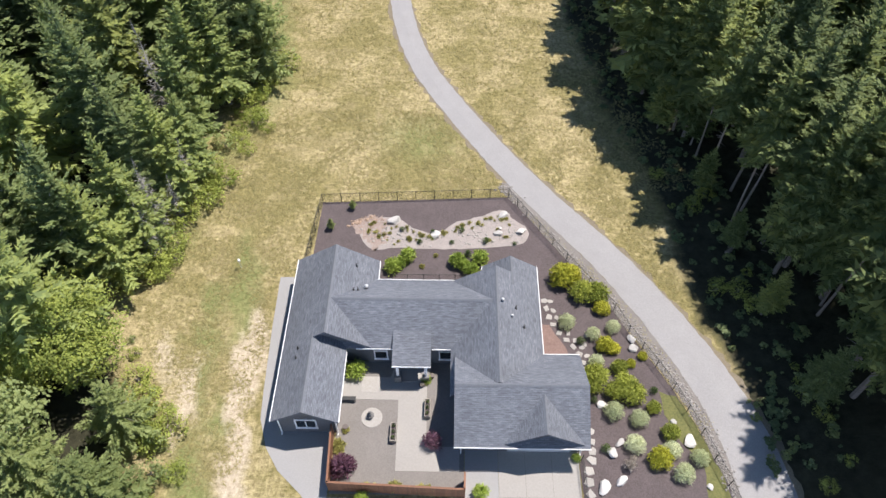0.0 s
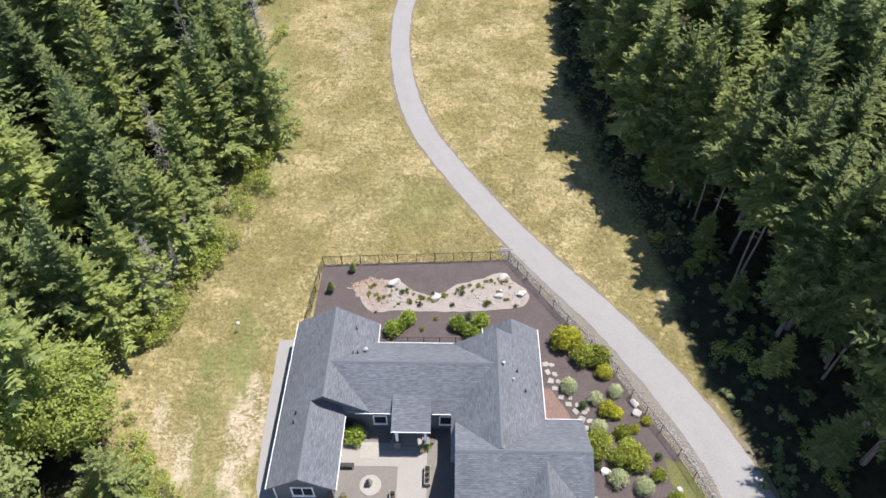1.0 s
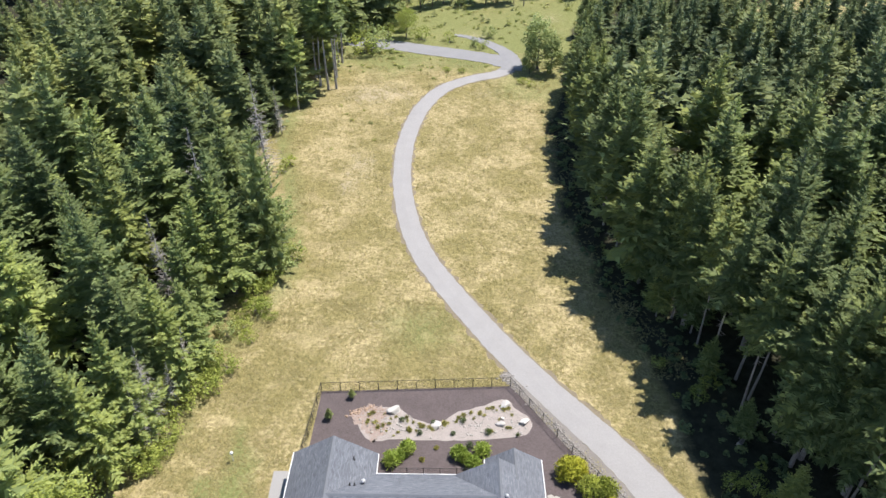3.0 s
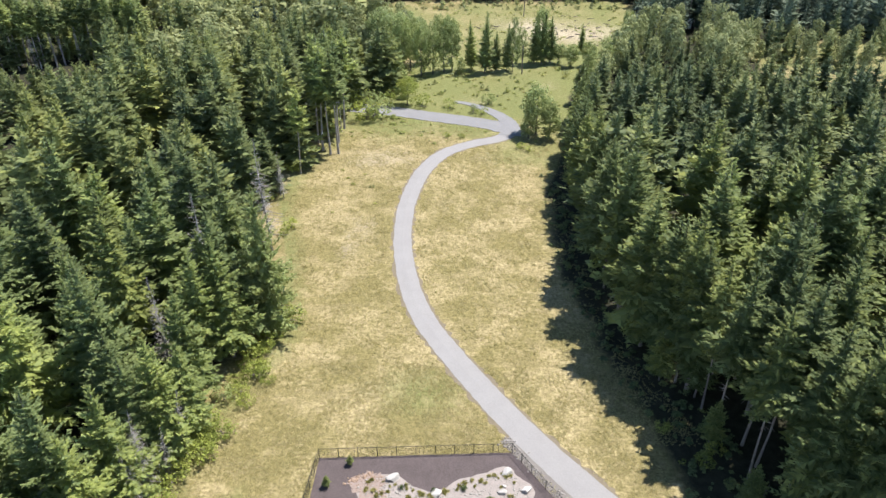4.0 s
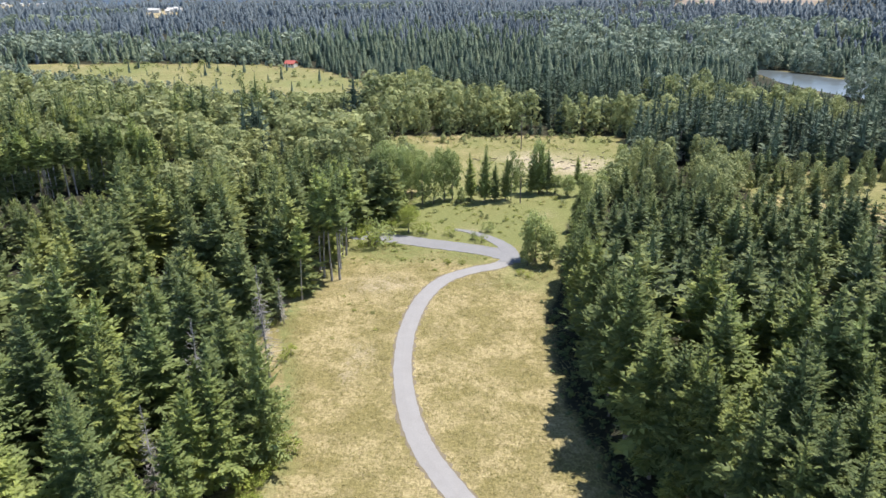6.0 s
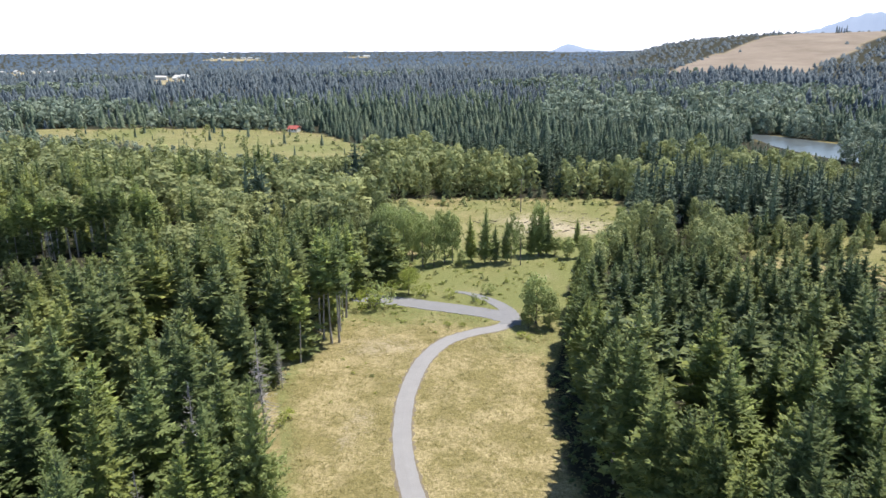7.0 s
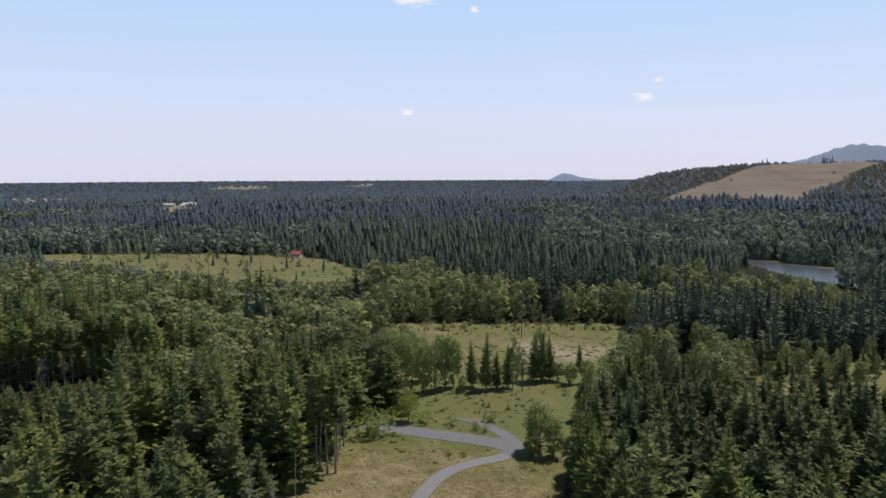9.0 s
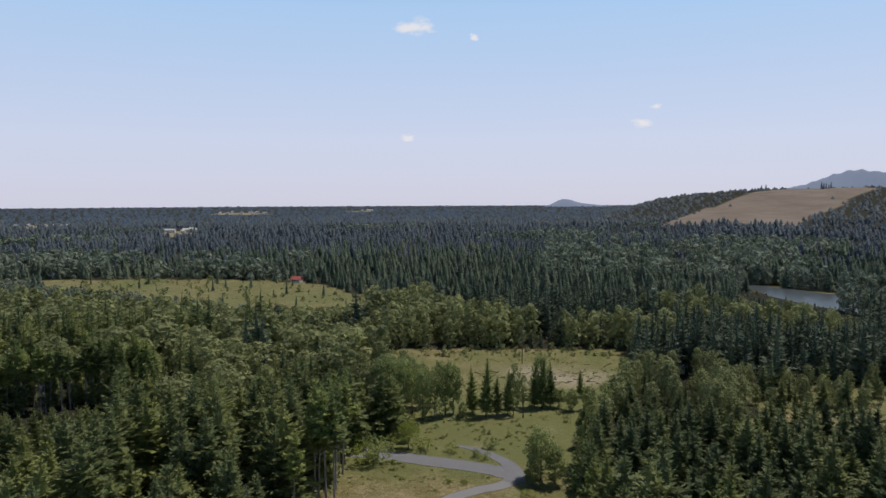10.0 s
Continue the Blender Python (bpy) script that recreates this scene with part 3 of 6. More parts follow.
# ---------- woods ----------
def make_tree_kind(kind, seed):
    """Crown and trunk meshes for one tree, with its height."""
    rng = np.random.default_rng(seed)
    if kind in ("fir", "fir_behind"):
        tall = rng.uniform(19, 24)
        near = kind == "fir"
        v, f = conifer_crown(rng, tall, tall * rng.uniform(0.215, 0.255), tall * 0.1, 30 if near else 27, 8, 40 if near else 18, 0.36, 0.55 if near else 0.86, 0.3, 0.3 if near else 0.34)
        return tall, tri_mesh("crown", v, f, M_FIR), trunk_geo(rng, tall * 0.97, 0.26, 30, 2.0, 2.4).mesh("trunk", M_BARK)
    if kind in ("spruce", "spruce_behind"):
        tall = rng.uniform(21, 26)
        near = kind == "spruce"
        v, f = conifer_crown(rng, tall, tall * rng.uniform(0.195, 0.235), tall * 0.2, 27, 8, 40 if near else 18, 0.36, 0.55 if near else 0.86, 0.3, 0.3 if near else 0.34)
        return tall, tri_mesh("crown", v, f, M_FIR_BLUE), trunk_geo(rng, tall * 0.97, 0.26, 30, 2.0, 2.2).mesh("trunk", M_BARK)
    if kind == "pole":
        tall = rng.uniform(19, 22)
        v, f = conifer_crown(rng, tall, tall * 0.145, tall * rng.uniform(0.36, 0.52), 17, 7, 34, 0.45, 0.6, 0.2, 0.3)
        return tall, tri_mesh("crown", v, f, M_FIR_BLUE), trunk_geo(rng, tall * 0.97, 0.13, 22, 5.0, 0.8).mesh("trunk", M_BARK)
    if kind == "mast":
        tall = rng.uniform(19, 22)
        v, f = conifer_crown(rng, tall, tall * 0.14, tall * rng.uniform(0.46, 0.55), 15, 7, 22, 0.45, 0.85, 0.2, 0.32)
        # trunk takes the pale dead-wood colour to make up for missing bounced light
        return tall, tri_mesh("crown", v, f, M_FIR), trunk_geo(rng, tall * 0.97, 0.21, 14, 7.0, 0.7).mesh("trunk", M_DEADWOOD)
    if kind == "snag":
        tall = rng.uniform(14, 17)
        v, f = conifer_crown(rng, tall, tall * 0.13, tall * 0.12, 26, 6, 9, 0.5, 0.6, 0, 0.1)
        return tall, tri_mesh("dead_twigs", v, f, M_DEADWOOD), trunk_geo(rng, tall, 0.17, 60, 2.0, 2.4).mesh("trunk", M_DEADWOOD)
    if kind == "maple":
        tall = rng.uniform(9, 12)
        v, f = leafy_crown(rng, tall, tall * 0.36, tall * 0.15, 90, 115, 0.108)
        return tall, tri_mesh("crown", v, f, M_LEAF), trunk_geo(rng, tall * 0.8, 0.2, 16, 2.0, 3.5).mesh("trunk", M_BARK)
    if kind == "cedar":
        tall = rng.uniform(9, 12)
        v, f = conifer_crown(rng, tall, tall * rng.uniform(0.27, 0.34), tall * 0.04, 26, 9, 62, 0.45, 0.42, 0.3, 0.28)
        return tall, tri_mesh("crown", v, f, M_LEAF_GREY), trunk_geo(rng, tall * 0.95, 0.18, 16, 1.5, 2.0).mesh("trunk", M_BARK)
    if kind == "bush":
        v, f = leafy_crown(rng, 2.2, rng.uniform(1.1, 1.7), 0.05, 26, 24, 0.095)
        return 2.2, tri_mesh("crown", v, f, M_LEAF_GREY if seed % 4 == 1 else M_LEAF), trunk_geo(rng, 1.4, 0.05, 8, 0.2, 0.9).mesh("trunk", M_BARK)
    tall = rng.uniform(9, 12)
    v, f = leafy_crown(rng, tall, tall * 0.27, tall * 0.06, 80, 50, 0.17)
    return tall, tri_mesh("crown", v, f, M_LEAF_GREY), trunk_geo(rng, tall * 0.8, 0.16, 16, 1.5, 3.0).mesh("trunk", M_BARK)


KINDS = {k: [make_tree_kind(k, 10 * i + n) for n in range(c)] for i, (k, c) in enumerate((("fir", 6), ("spruce", 4), ("maple", 2), ("willow", 3), ("pole", 3), ("snag", 2), ("bush", 5), ("fir_behind", 5), ("spruce_behind", 4), ("cedar", 4), ("mast", 4)))}
WORDS = {"fir": ("fir_tree", "tall fir with sunlit green drooping boughs"), "spruce": ("spruce_tree", "tall dark blue-green spruce in dense woods"),
         "maple": ("maple_tree", "bright yellow-green broadleaf tree at the woods' edge"), "willow": ("willow_tree", "grey-green bushy broadleaf tree"),
         "pole": ("fir_tree", "fir with a long bare trunk below its crown"), "mast": ("fir_tree", "slender fir bare to half its height, trunk paled for missing bounced light"), "snag": ("dead_tree", "bare grey dead conifer with broken twigs"),
         "cedar": ("cedar_tree", "grey-green cedar with wide drooping sprays"), "fir_behind": ("fir_tree", "tall green fir standing deeper in the woods"), "spruce_behind": ("spruce_tree", "dark spruce standing behind the woods' edge"),
         "bush": ("bush", "wild green bush at the edge of the meadow")}


def plant(kind, x, y, tall, rng, lean=None):
    h, crown, trunk = KINDS[kind][int(rng.integers(len(KINDS[kind])))]
    name, label = WORDS[kind]
    t = thing(name, label, "bush" if kind == "bush" else "tree", group="wild bushes" if kind == "bush" else "trees of the woods")
    lean_x, lean_y = rng.uniform(-2.5, 2.5, 2) if lean is None else lean
    s = tall / h
    t.matrix_world = pose(x, y, terrain(x, y) - 0.15, lean_x, lean_y, rng.uniform(0, 360)) @ Matrix.Diagonal((s * rng.uniform(0.92, 1.1), s * rng.uniform(0.92, 1.1), s, 1))
    for n, me in (("trunk", trunk), ("crown", crown)):
        if me:
            p = new(n, me)
            p.parent = t
    return t


def scatter(rng, x0, x1, y0, y1, gap):
    pts = []
    for i in range(int((x1 - x0) / gap)):
        for j in range(int((y1 - y0) / gap)):
            pts.append((x0 + (i + 0.5 + 0.5 * (j % 2) + rng.uniform(-0.46, 0.46)) * gap, y0 + (j + 0.5 + rng.uniform(-0.46, 0.46)) * gap))
    return pts


# how far the woods' shade reaches over the driveway and the meadow, east of the house
SHADE_EAST = [(5, 22.4), (24.2, 22.0), (24.6, 24.7), (26.4, 27.2), (28.2, 25.2), (29.6, 23.9), (33.3, 21.6), (41.3, 18.9), (54.2, 14.9), (60, 13)]


def shade_limit(x, y, tall):
    """The tallest a tree may stand there for its tip and crown to keep within that shade."""
    while tall > 5 and any(x - 0.389 * h - w * tall < lerp(SHADE_EAST, y - 0.267 * h) - 0.3 for h, w in ((tall, 0.0), (0.75 * tall, 0.08), (0.5 * tall, 0.14))):
        tall -= 0.5
    return tall


rng = np.random.default_rng(21)
rest = []
for x, y in scatter(rng, -77, 77, 2.8, 125, 6.7):
    if woods_here(x, y) != "fir" or abs(math.degrees(math.atan2(x, y + 40))) > 46:
        continue
    edge = (lerp(WEST_EDGE, y) - x) if x < 0 else (x - lerp(EAST_EDGE, y))
    if edge < 0.2:
        continue
    if x < 0 and y < 29 + 0.15 * (x + 25):
        continue
    tall = rng.uniform(14.5, 21) if x < 0 else rng.uniform(0.62, 1.1) * lerp([(-20, 24), (60, 23), (100, 18), (130, 14)], y)
    if x > 0 and y < 58:
        tall = shade_limit(x, y, rng.uniform(8, 13) if edge < 4.5 else rng.uniform(20, 27))
    elif edge < 4:
        tall *= rng.uniform(0.7, 1.0)
    if y < 82 and edge < (24 if y < 45 else 28):
        kind = ("fir" if rng.random() < 0.75 else "spruce") if x < 0 else ("spruce" if rng.random() < 0.75 else "fir")
        if x > 0 and y < 54 and edge > 2.0 and rng.random() < (0.8 if edge < 10 else 0.45):
            kind = "pole"
        elif y > 62 or edge > 20:
            kind += "_behind"
        plant(kind, x, y, tall, rng)
    else:
        rest.append((x, y, tall))

# the outermost row of the eastern woods, whose shade falls on the meadow
y = 58.0
while y < 150:
    x = lerp(EAST_EDGE, y) + rng.uniform(0.2, 2.6)
    tall = rng.uniform(0.85, 1.1) * lerp([(58, 19), (85, 18.5), (100, 16), (125, 12), (150, 9)], y)
    plant("pole" if y < 100 and rng.random() < 0.6 else "spruce_behind", x, y, tall, rng)
    y += rng.uniform(2.6, 4.4)

# broadleaf trees along the west side, beside the house
for x, y in scatter(rng, -50, -21, 11, 36, 4.4):
    if x < lerp(WEST_EDGE, y) - 1.4:
        plant("maple" if (y > 27 and x > -40) else "cedar" if rng.random() < 0.7 else "willow", x, y, rng.uniform(8, 12), rng)


for x, y, tall in ((-25.0, 122.4, 20), (-23.3, 120.9, 21), (-21.9, 121.2, 20), (-22.6, 126.4, 20), (-22.9, 131.9, 19), (-22.5, 133.6, 20), (-26.4, 126, 21), (-25.4, 130, 20), (-27.2, 112.3, 16), (-26.2, 135, 20), (-24.5, 138, 19)):
    plant("mast", x, y, tall, rng)
for i in range(56):
    x = -80 - 0.85 * i + rng.uniform(-0.8, 0.8)
    plant("mast", x, 177.5 - 0.42 * max(0.0, -95 - x) + 0.3 * (x + 80) * (x > -95) * -1 + rng.uniform(-1.5, 4.5), rng.uniform(15, 20), rng)
for x, y, tall in ((-26.5, 86.5, 17), (-29.5, 69, 18), (-29.0, 104, 8), (-28.2, 103, 7), (41, 47, 15), (33.5, 44, 12), (-30, 57, 15)):
    plant("snag", x, y, tall, rng)
for x, y, tall, slim in ((33.4, 29.6, 27.5, 0.8), (33.0, 27.2, 27, 0.85), (36.5, 26.5, 25, 1), (39, 20, 25, 1), (35.0, 24.5, 25, 0.8), (38.5, 13, 25, 1), (41, 25, 26, 1)):
    t = plant("spruce", x, y, tall, rng, (0, 0))
    t.matrix_world = t.matrix_world @ Matrix.Diagonal((slim, slim, 1, 1))
for x, y, tall in ((33.6, 37, 22), (31.2, 40.6, 22), (37, 33.8, 24.5), (28.8, 47.5, 22), (41.5, 31, 26), (43, 27.5, 25), (35.5, 42, 24), (24.2, 59.3, 21), (25.8, 55, 19), (25.6, 51.0, 20.5), (28.4, 50.2, 21.5), (27.4, 45.7, 20), (29.8, 43.3, 21), (30.0, 39.8, 20), (33.2, 36.2, 20.5)):
    plant("pole" if rng.random() < 0.75 else "spruce", x, y, shade_limit(x, y, tall), rng, (rng.uniform(-3, 3), rng.uniform(-1, 3)))
# young growth under the woods' east edge
for i in range(4):
    y = 35 + 8.0 * i + rng.uniform(-0.8, 0.8)
    x = lerp(EAST_EDGE, y) + rng.uniform(-2.6, 1.4)
    plant("spruce_behind", x, y, shade_limit(x, y, rng.uniform(4.5, 10)), rng)
for x, y, tall in ((-28.9, 46.3, 14), (-28.9, 41.4, 15), (-26.5, 51, 12), (-29.8, 37.6, 14), (-27.6, 55, 15)):
    plant("fir", x, y, tall, rng)
for x, y, tall in ((-26.5, 47.8, 8.5), (-27.0, 45.6, 7), (-28.0, 43.4, 11), (-27.4, 40.4, 9)):
    plant("snag", x, y, tall, rng, (rng.uniform(-6, 6), rng.uniform(2, 9)))
for x, y, tall, kind in ((-22.0, 67.5, 19.5, "cedar"), (-25.5, 63, 16, "fir"), (-23.5, 71.5, 15, "cedar")):
    t = plant(kind, x, y, tall, rng)
    t.matrix_world = t.matrix_world @ Matrix.Diagonal((0.62, 0.62, 1, 1) if kind == "cedar" else (1, 1, 1, 1))
for x, y, tall in ((15.6, 131, 10.5), (17.8, 128.5, 8), (13.9, 128.5, 6)):
    plant("willow", x, y, tall, rng)
for x, y, tall in ((3.6, 172.5, 12.5), (6.8, 170.5, 15), (21.3, 177.5, 14), (33, 188, 8), (9.4, 171.5, 10), (19.6, 178.5, 11), (23.6, 178.8, 12), (12.2, 172.3, 11.5)):
    t = plant("fir", x, y, tall, rng)
    t.matrix_world = t.matrix_world @ Matrix.Diagonal((0.8, 0.8, 1, 1))
for x, y, tall, slim in ((-16.5, 170, 15, 0.7), (-13, 168.5, 15.5, 0.62), (-11.5, 173, 14, 0.7), (-8.6, 168, 13.5, 0.6), (-5.8, 168.5, 13, 0.62), (-3.2, 171, 14.5, 0.6), (-1.2, 173, 13, 0.62), (-20, 172, 15, 0.75), (-18.5, 178, 14, 0.8), (-9, 178, 12, 0.8),
                         (3.4, 173.5, 6, 0.8), (1, 168.5, 4.5, 0.9), (13.6, 171.6, 13, 0.5), (16.5, 178, 9, 0.7), (21.4, 178.6, 14.5, 0.52), (25.5, 177.5, 5.5, 1.1), (28.5, 175.5, 6, 1.1), (33, 176, 7, 1.0), (31.5, 165, 7, 1.0), (36, 170, 9, 0.8), (47, 199, 9, 0.7),
                         (-14, 160, 7, 1), (-19, 158, 9, 0.9), (-11.5, 152, 4, 1.1)):
    t = plant("willow", x, y, tall, rng)
    t.matrix_world = t.matrix_world @ Matrix.Diagonal((slim, slim, 1, 1))
plant("maple", -10.7, 147.5, 6.5, rng)
for i in range(60):
    y = rng.uniform(38, 200) if i > 26 else rng.uniform(38, 72)
    west = rng.random() < 0.62 or i <= 26
    x = lerp(WEST_EDGE, y) + rng.uniform(-1.5, 2.0) if west else lerp(EAST_EDGE, y) - rng.uniform(-2.5, 1.5)
    plant("bush", x, y, rng.uniform(0.8, 2.6), rng)
for x, y, tall in ((-16.9, 139.5, 5.5), (-18.6, 138.8, 4.4), (-14.5, 147, 3.4), (-7.5, 146.5, 3), (6.8, 148, 2.7), (3.6, 142.8, 2), (5.3, 141.6, 1.8), (-1.5, 145.5, 2.2), (-2, 129.3, 1.3), (1, 128.8, 1.2), (-22, 146.5, 4.5),
                   (12.2, 124, 1.5), (13.6, 122.5, 1.3), (-17.5, 108, 0.6), (-14.2, 107, 0.7), (-18.6, 110.5, 0.5), (-20, 113.5, 0.6), (-15.8, 112, 0.4), (-13, 101, 0.5), (-19.5, 98, 0.5), (-27, 38.5, 1.6), (-26.5, 42, 2.0), (-24.6, 47.5, 2.6), (-23.4, 50.5, 2.2), (-22, 55, 1.6), (-20.5, 58.5, 1.2)):
    plant("bush", x, y, tall, rng)


for i in range(18):
    y = rng.uniform(14, 60)
    plant("bush", lerp(EAST_EDGE, y) + rng.uniform(-4.2, 3.0), y, rng.uniform(0.5, 1.7), rng)
for i in range(22):
    y = rng.uniform(14, 37)
    plant("bush", lerp(WEST_EDGE, y) + rng.uniform(-1.8, 0.6), y, rng.uniform(0.7, 2.2), rng)


log = trunk_geo(rng, 4.6, 0.2, 5, 0.8, 0.35).mesh("trunk", M_BARK)
t = thing("fallen_log", "grey-brown fallen log lying at the woods' foot", "log")
t.matrix_world = pose(26.0, 41.8, 0.28, -88, 0, -46)
p = new("trunk", log)
p.parent = t
for x, y, tall in ((28.6, 60.4, 9), (35, 50.5, 21), (33.4, 48.6, 17), (32, 62.3, 20), (31, 60, 16)):
    plant("spruce_behind", x, y, tall, rng)


def merged(name, pieces, material, label, category):
    """Many trees joined into one mesh: pieces of vertices, faces and a tint each."""
    vs, fs, ts, n = [], [], [], 0
    for v, f, tint in pieces:
        vs.append(v)
        fs.append(f + n)
        ts.append(np.full(len(v), tint))
        n += len(v)
    me = tri_mesh(name, np.concatenate(vs), np.concatenate(fs), material, np.concatenate(ts))
    return tagged(new(name, me), label, category, kind="stuff")


def moved(v, x, y, z, s, w, a):
    c, q = math.cos(a), math.sin(a)
    return np.stack([x + (v[:, 0] * c - v[:, 1] * q) * s * w, y + (v[:, 0] * q + v[:, 1] * c) * s * w, z + v[:, 2] * s], 1)


def tier_cone(rng, tall, wide, tiers, sides):
    """A far conifer: ragged tiers of drooping points round a spire."""
    vs, fs, n = [], [], 0
    for k in range(tiers):
        u0 = 0.06 + 0.9 * k / tiers
        top = tall * min(1.0, u0 + 1.7 / tiers)
        r = wide * (1 - u0) ** 0.9
        turn = rng.uniform(0, 6.28)
        for i in range(sides):
            q = r * (rng.uniform(0.85, 1.3) if i % 2 else rng.uniform(0.45, 0.8))
            a = turn + math.tau * (i + rng.uniform(-0.25, 0.25)) / sides
            vs.append((q * math.cos(a), q * math.sin(a), tall * (u0 + (rng.uniform(-0.35, -0.05) if i % 2 else rng.uniform(0.1, 0.4)) / tiers)))
        vs.append((0, 0, top))
        fs += [(n + i, n + (i + 1) % sides, n + sides) for i in range(sides)]
        n += sides + 1
    return np.array(vs), np.array(fs)


# meshes of unit height at several levels of detail
rng = np.random.default_rng(33)
FIR_MID = [conifer_crown(rng, 1, rng.uniform(0.235, 0.285), 0.05, 20, 8, 9, 0.36, 1.14, 0.34, 0.36) for _ in range(7)]
FIR_SLIM = [conifer_crown(rng, 1, rng.uniform(0.2, 0.25), 0.04, 15, 6, 5, 0.36, 1.32, 0.4, 0.42) for _ in range(7)]
FIR_FAR = [tier_cone(rng, 1, rng.uniform(0.19, 0.26), 9, 10) for _ in range(10)]
FIR_LITE = [tier_cone(rng, 1, rng.uniform(0.2, 0.28), 6, 8) for _ in range(8)]
FIR_TINY = [tier_cone(rng, 1, rng.uniform(0.22, 0.32), 4, 6) for _ in range(8)]
FIR_DOT = [tier_cone(rng, 1, 0.32, 2, 6) for _ in range(4)]
LEAF_MID = [lobed_crown(rng, rng.uniform(0.24, 0.32), 0.05, 13, 56, 0.032) for _ in range(6)]
LEAF_FAR = [lobed_crown(rng, rng.uniform(0.24, 0.36), 0.02, 10, 30, 0.05) for _ in range(7)]
LEAF_TINY = [lobed_crown(rng, rng.uniform(0.32, 0.42), 0.0, 5, 14, 0.12) for _ in range(6)]


def pick(rng, kinds):
    return kinds[int(rng.integers(len(kinds)))]


# far-off ground that stays in view over the trees before it: bearing and distance
OPEN_VIEWS = [((21.6, 428), (22.9, 426), (26.6, 397), (28.5, 374), (29.6, 364)), ((-31, 530), (-29.8, 519), (-24.4, 453), (-18.3, 388), (-11.3, 358), (-7.0, 352)), ((-36, 209), (-33.5, 209), (-26.5, 207)), ((17.3, 226), (18.7, 226))]


def sight(x, y):
    """How tall a tree may stand before it hides the lake, the far field or the western gap from over the house."""
    r, a = math.hypot(x, y), math.degrees(math.atan2(x, y))
    best = 60.0
    for table, stop in zip(OPEN_VIEWS, (1.005, 1.005, 0.93, 0.96)):
        if table[0][0] < a < table[-1][0]:
            far = lerp(table, a)
            if far * 0.62 < r < far * stop:
                best = min(best, max(2.5, 53 * (1 - r / far)) * (0.55 + 0.45 * abs(math.sin(x * 7.1 + y * 3.3))))
    return best


fir_mid, fir_far, leaf_mid, leaf_far, shaded_mid = [], [], [], [], []
for x, y, tall in rest:
    if rng.random() < 0.08 or noise.noise((x * 0.085, y * 0.085, 8.0)) > 0.36:
        continue
    v, f = pick(rng, FIR_MID)
    tall = min(tall, sight(x, y))
    (fir_mid if x < 0 else shaded_mid).append((moved(v, x, y, 0, tall * rng.uniform(0.78, 1.1), rng.uniform(0.8, 1.3), rng.uniform(0, 6.28)), f, rng.random()))
for x, y in scatter(rng, -215, 215, 125, 330, 5.2):
    if abs(math.degrees(math.atan2(x, y))) > 37:
        continue
    kind = woods_here(x, y)
    stand = any(math.hypot(x - sx, y - sy) < reach for sx, sy, reach in STANDS)
    if kind in ("leaf", "thin") and (stand or rng.random() < (0.1 if x < 20 else 0.5 if kind == "thin" else 0.3)):
        kind = "stand" if stand else "young"
    if kind in ("fir", "young", "stand"):
        if rng.random() < 0.1:
            continue
        if kind == "young":
            tall = rng.uniform(5, 12)
        elif kind == "stand":
            tall = rng.uniform(14, 21)
        elif y < 186:
            tall = rng.uniform(0.7, 1.1) * (lerp([(125, 13.5), (157, 9.5)], y) if x > 0 else lerp([(125, 19), (150, 16), (186, 13)], y))
        else:
            tall = rng.uniform(10, 19)
        tall = tall if kind == "stand" else min(tall, sight(x, y))
        near = y < 178
        v, f = pick(rng, FIR_MID if near else FIR_SLIM)
        (fir_far if y > 200 and x > -70 else fir_mid if x < 0 else shaded_mid).append((moved(v, x, y, 0, tall, rng.uniform(0.85, 1.15), rng.uniform(0, 6.28)), f, rng.random()))
    elif (kind == "leaf" and rng.random() < 0.9) or (kind == "thin" and rng.random() < 0.85):
        tall = 7 + 8 * rng.random() ** 1.2 if x < -20 else rng.uniform(8.5, 13) if y < 204 else rng.uniform(9, 16)
        tall = min(tall * (0.6 if kind == "thin" else 1.0), sight(x, y))
        v, f = pick(rng, LEAF_MID if y < 215 else LEAF_FAR)
        broad = x < -30 and tall > 5
        if broad and rng.random() < 0.42:
            continue
        (leaf_mid if y < 215 else leaf_far).append((moved(v, x, y, 0, tall, rng.uniform(1.15, 1.75) if broad else rng.uniform(0.75, 1.25), rng.uniform(0, 6.28)), f, rng.random()))
brush, weeds = [], []
for i in range(960):
    if 520 <= i <= 700:
        x, y = rng.uniform(-26, 48), rng.uniform(134, 205)
    elif i < 300:
        x, y = rng.uniform(-26, 60), (rng.uniform(236, 258) if i % 3 else rng.uniform(150, 185))
    elif i < 430 or i > 700:
        x, y = rng.uniform(-260, -30), rng.uniform(330, 480)
    else:
        x, y = rng.uniform(60, 130), rng.uniform(145, 185)
    if woods_here(x, y) in ("open", "thin") and abs(x - 5) + abs(y - 138) > 15 and (i > 299 or rng.random() < 0.3 + 0.7 * (abs(x - 14) / 40) or y > 235):
        v, f = pick(rng, LEAF_TINY)
        (brush if i < 300 or i > 700 or rng.random() < 0.3 else weeds).append((moved(v, x, y, -0.1, (rng.uniform(0.6, 2.6) if i > 700 else rng.uniform(0.4, 1.5) if i < 520 else rng.uniform(0.25, 0.7)) * (1.8 if rng.random() < 0.1 else 1), 1.6, rng.uniform(0, 6.28)), f, rng.random()))
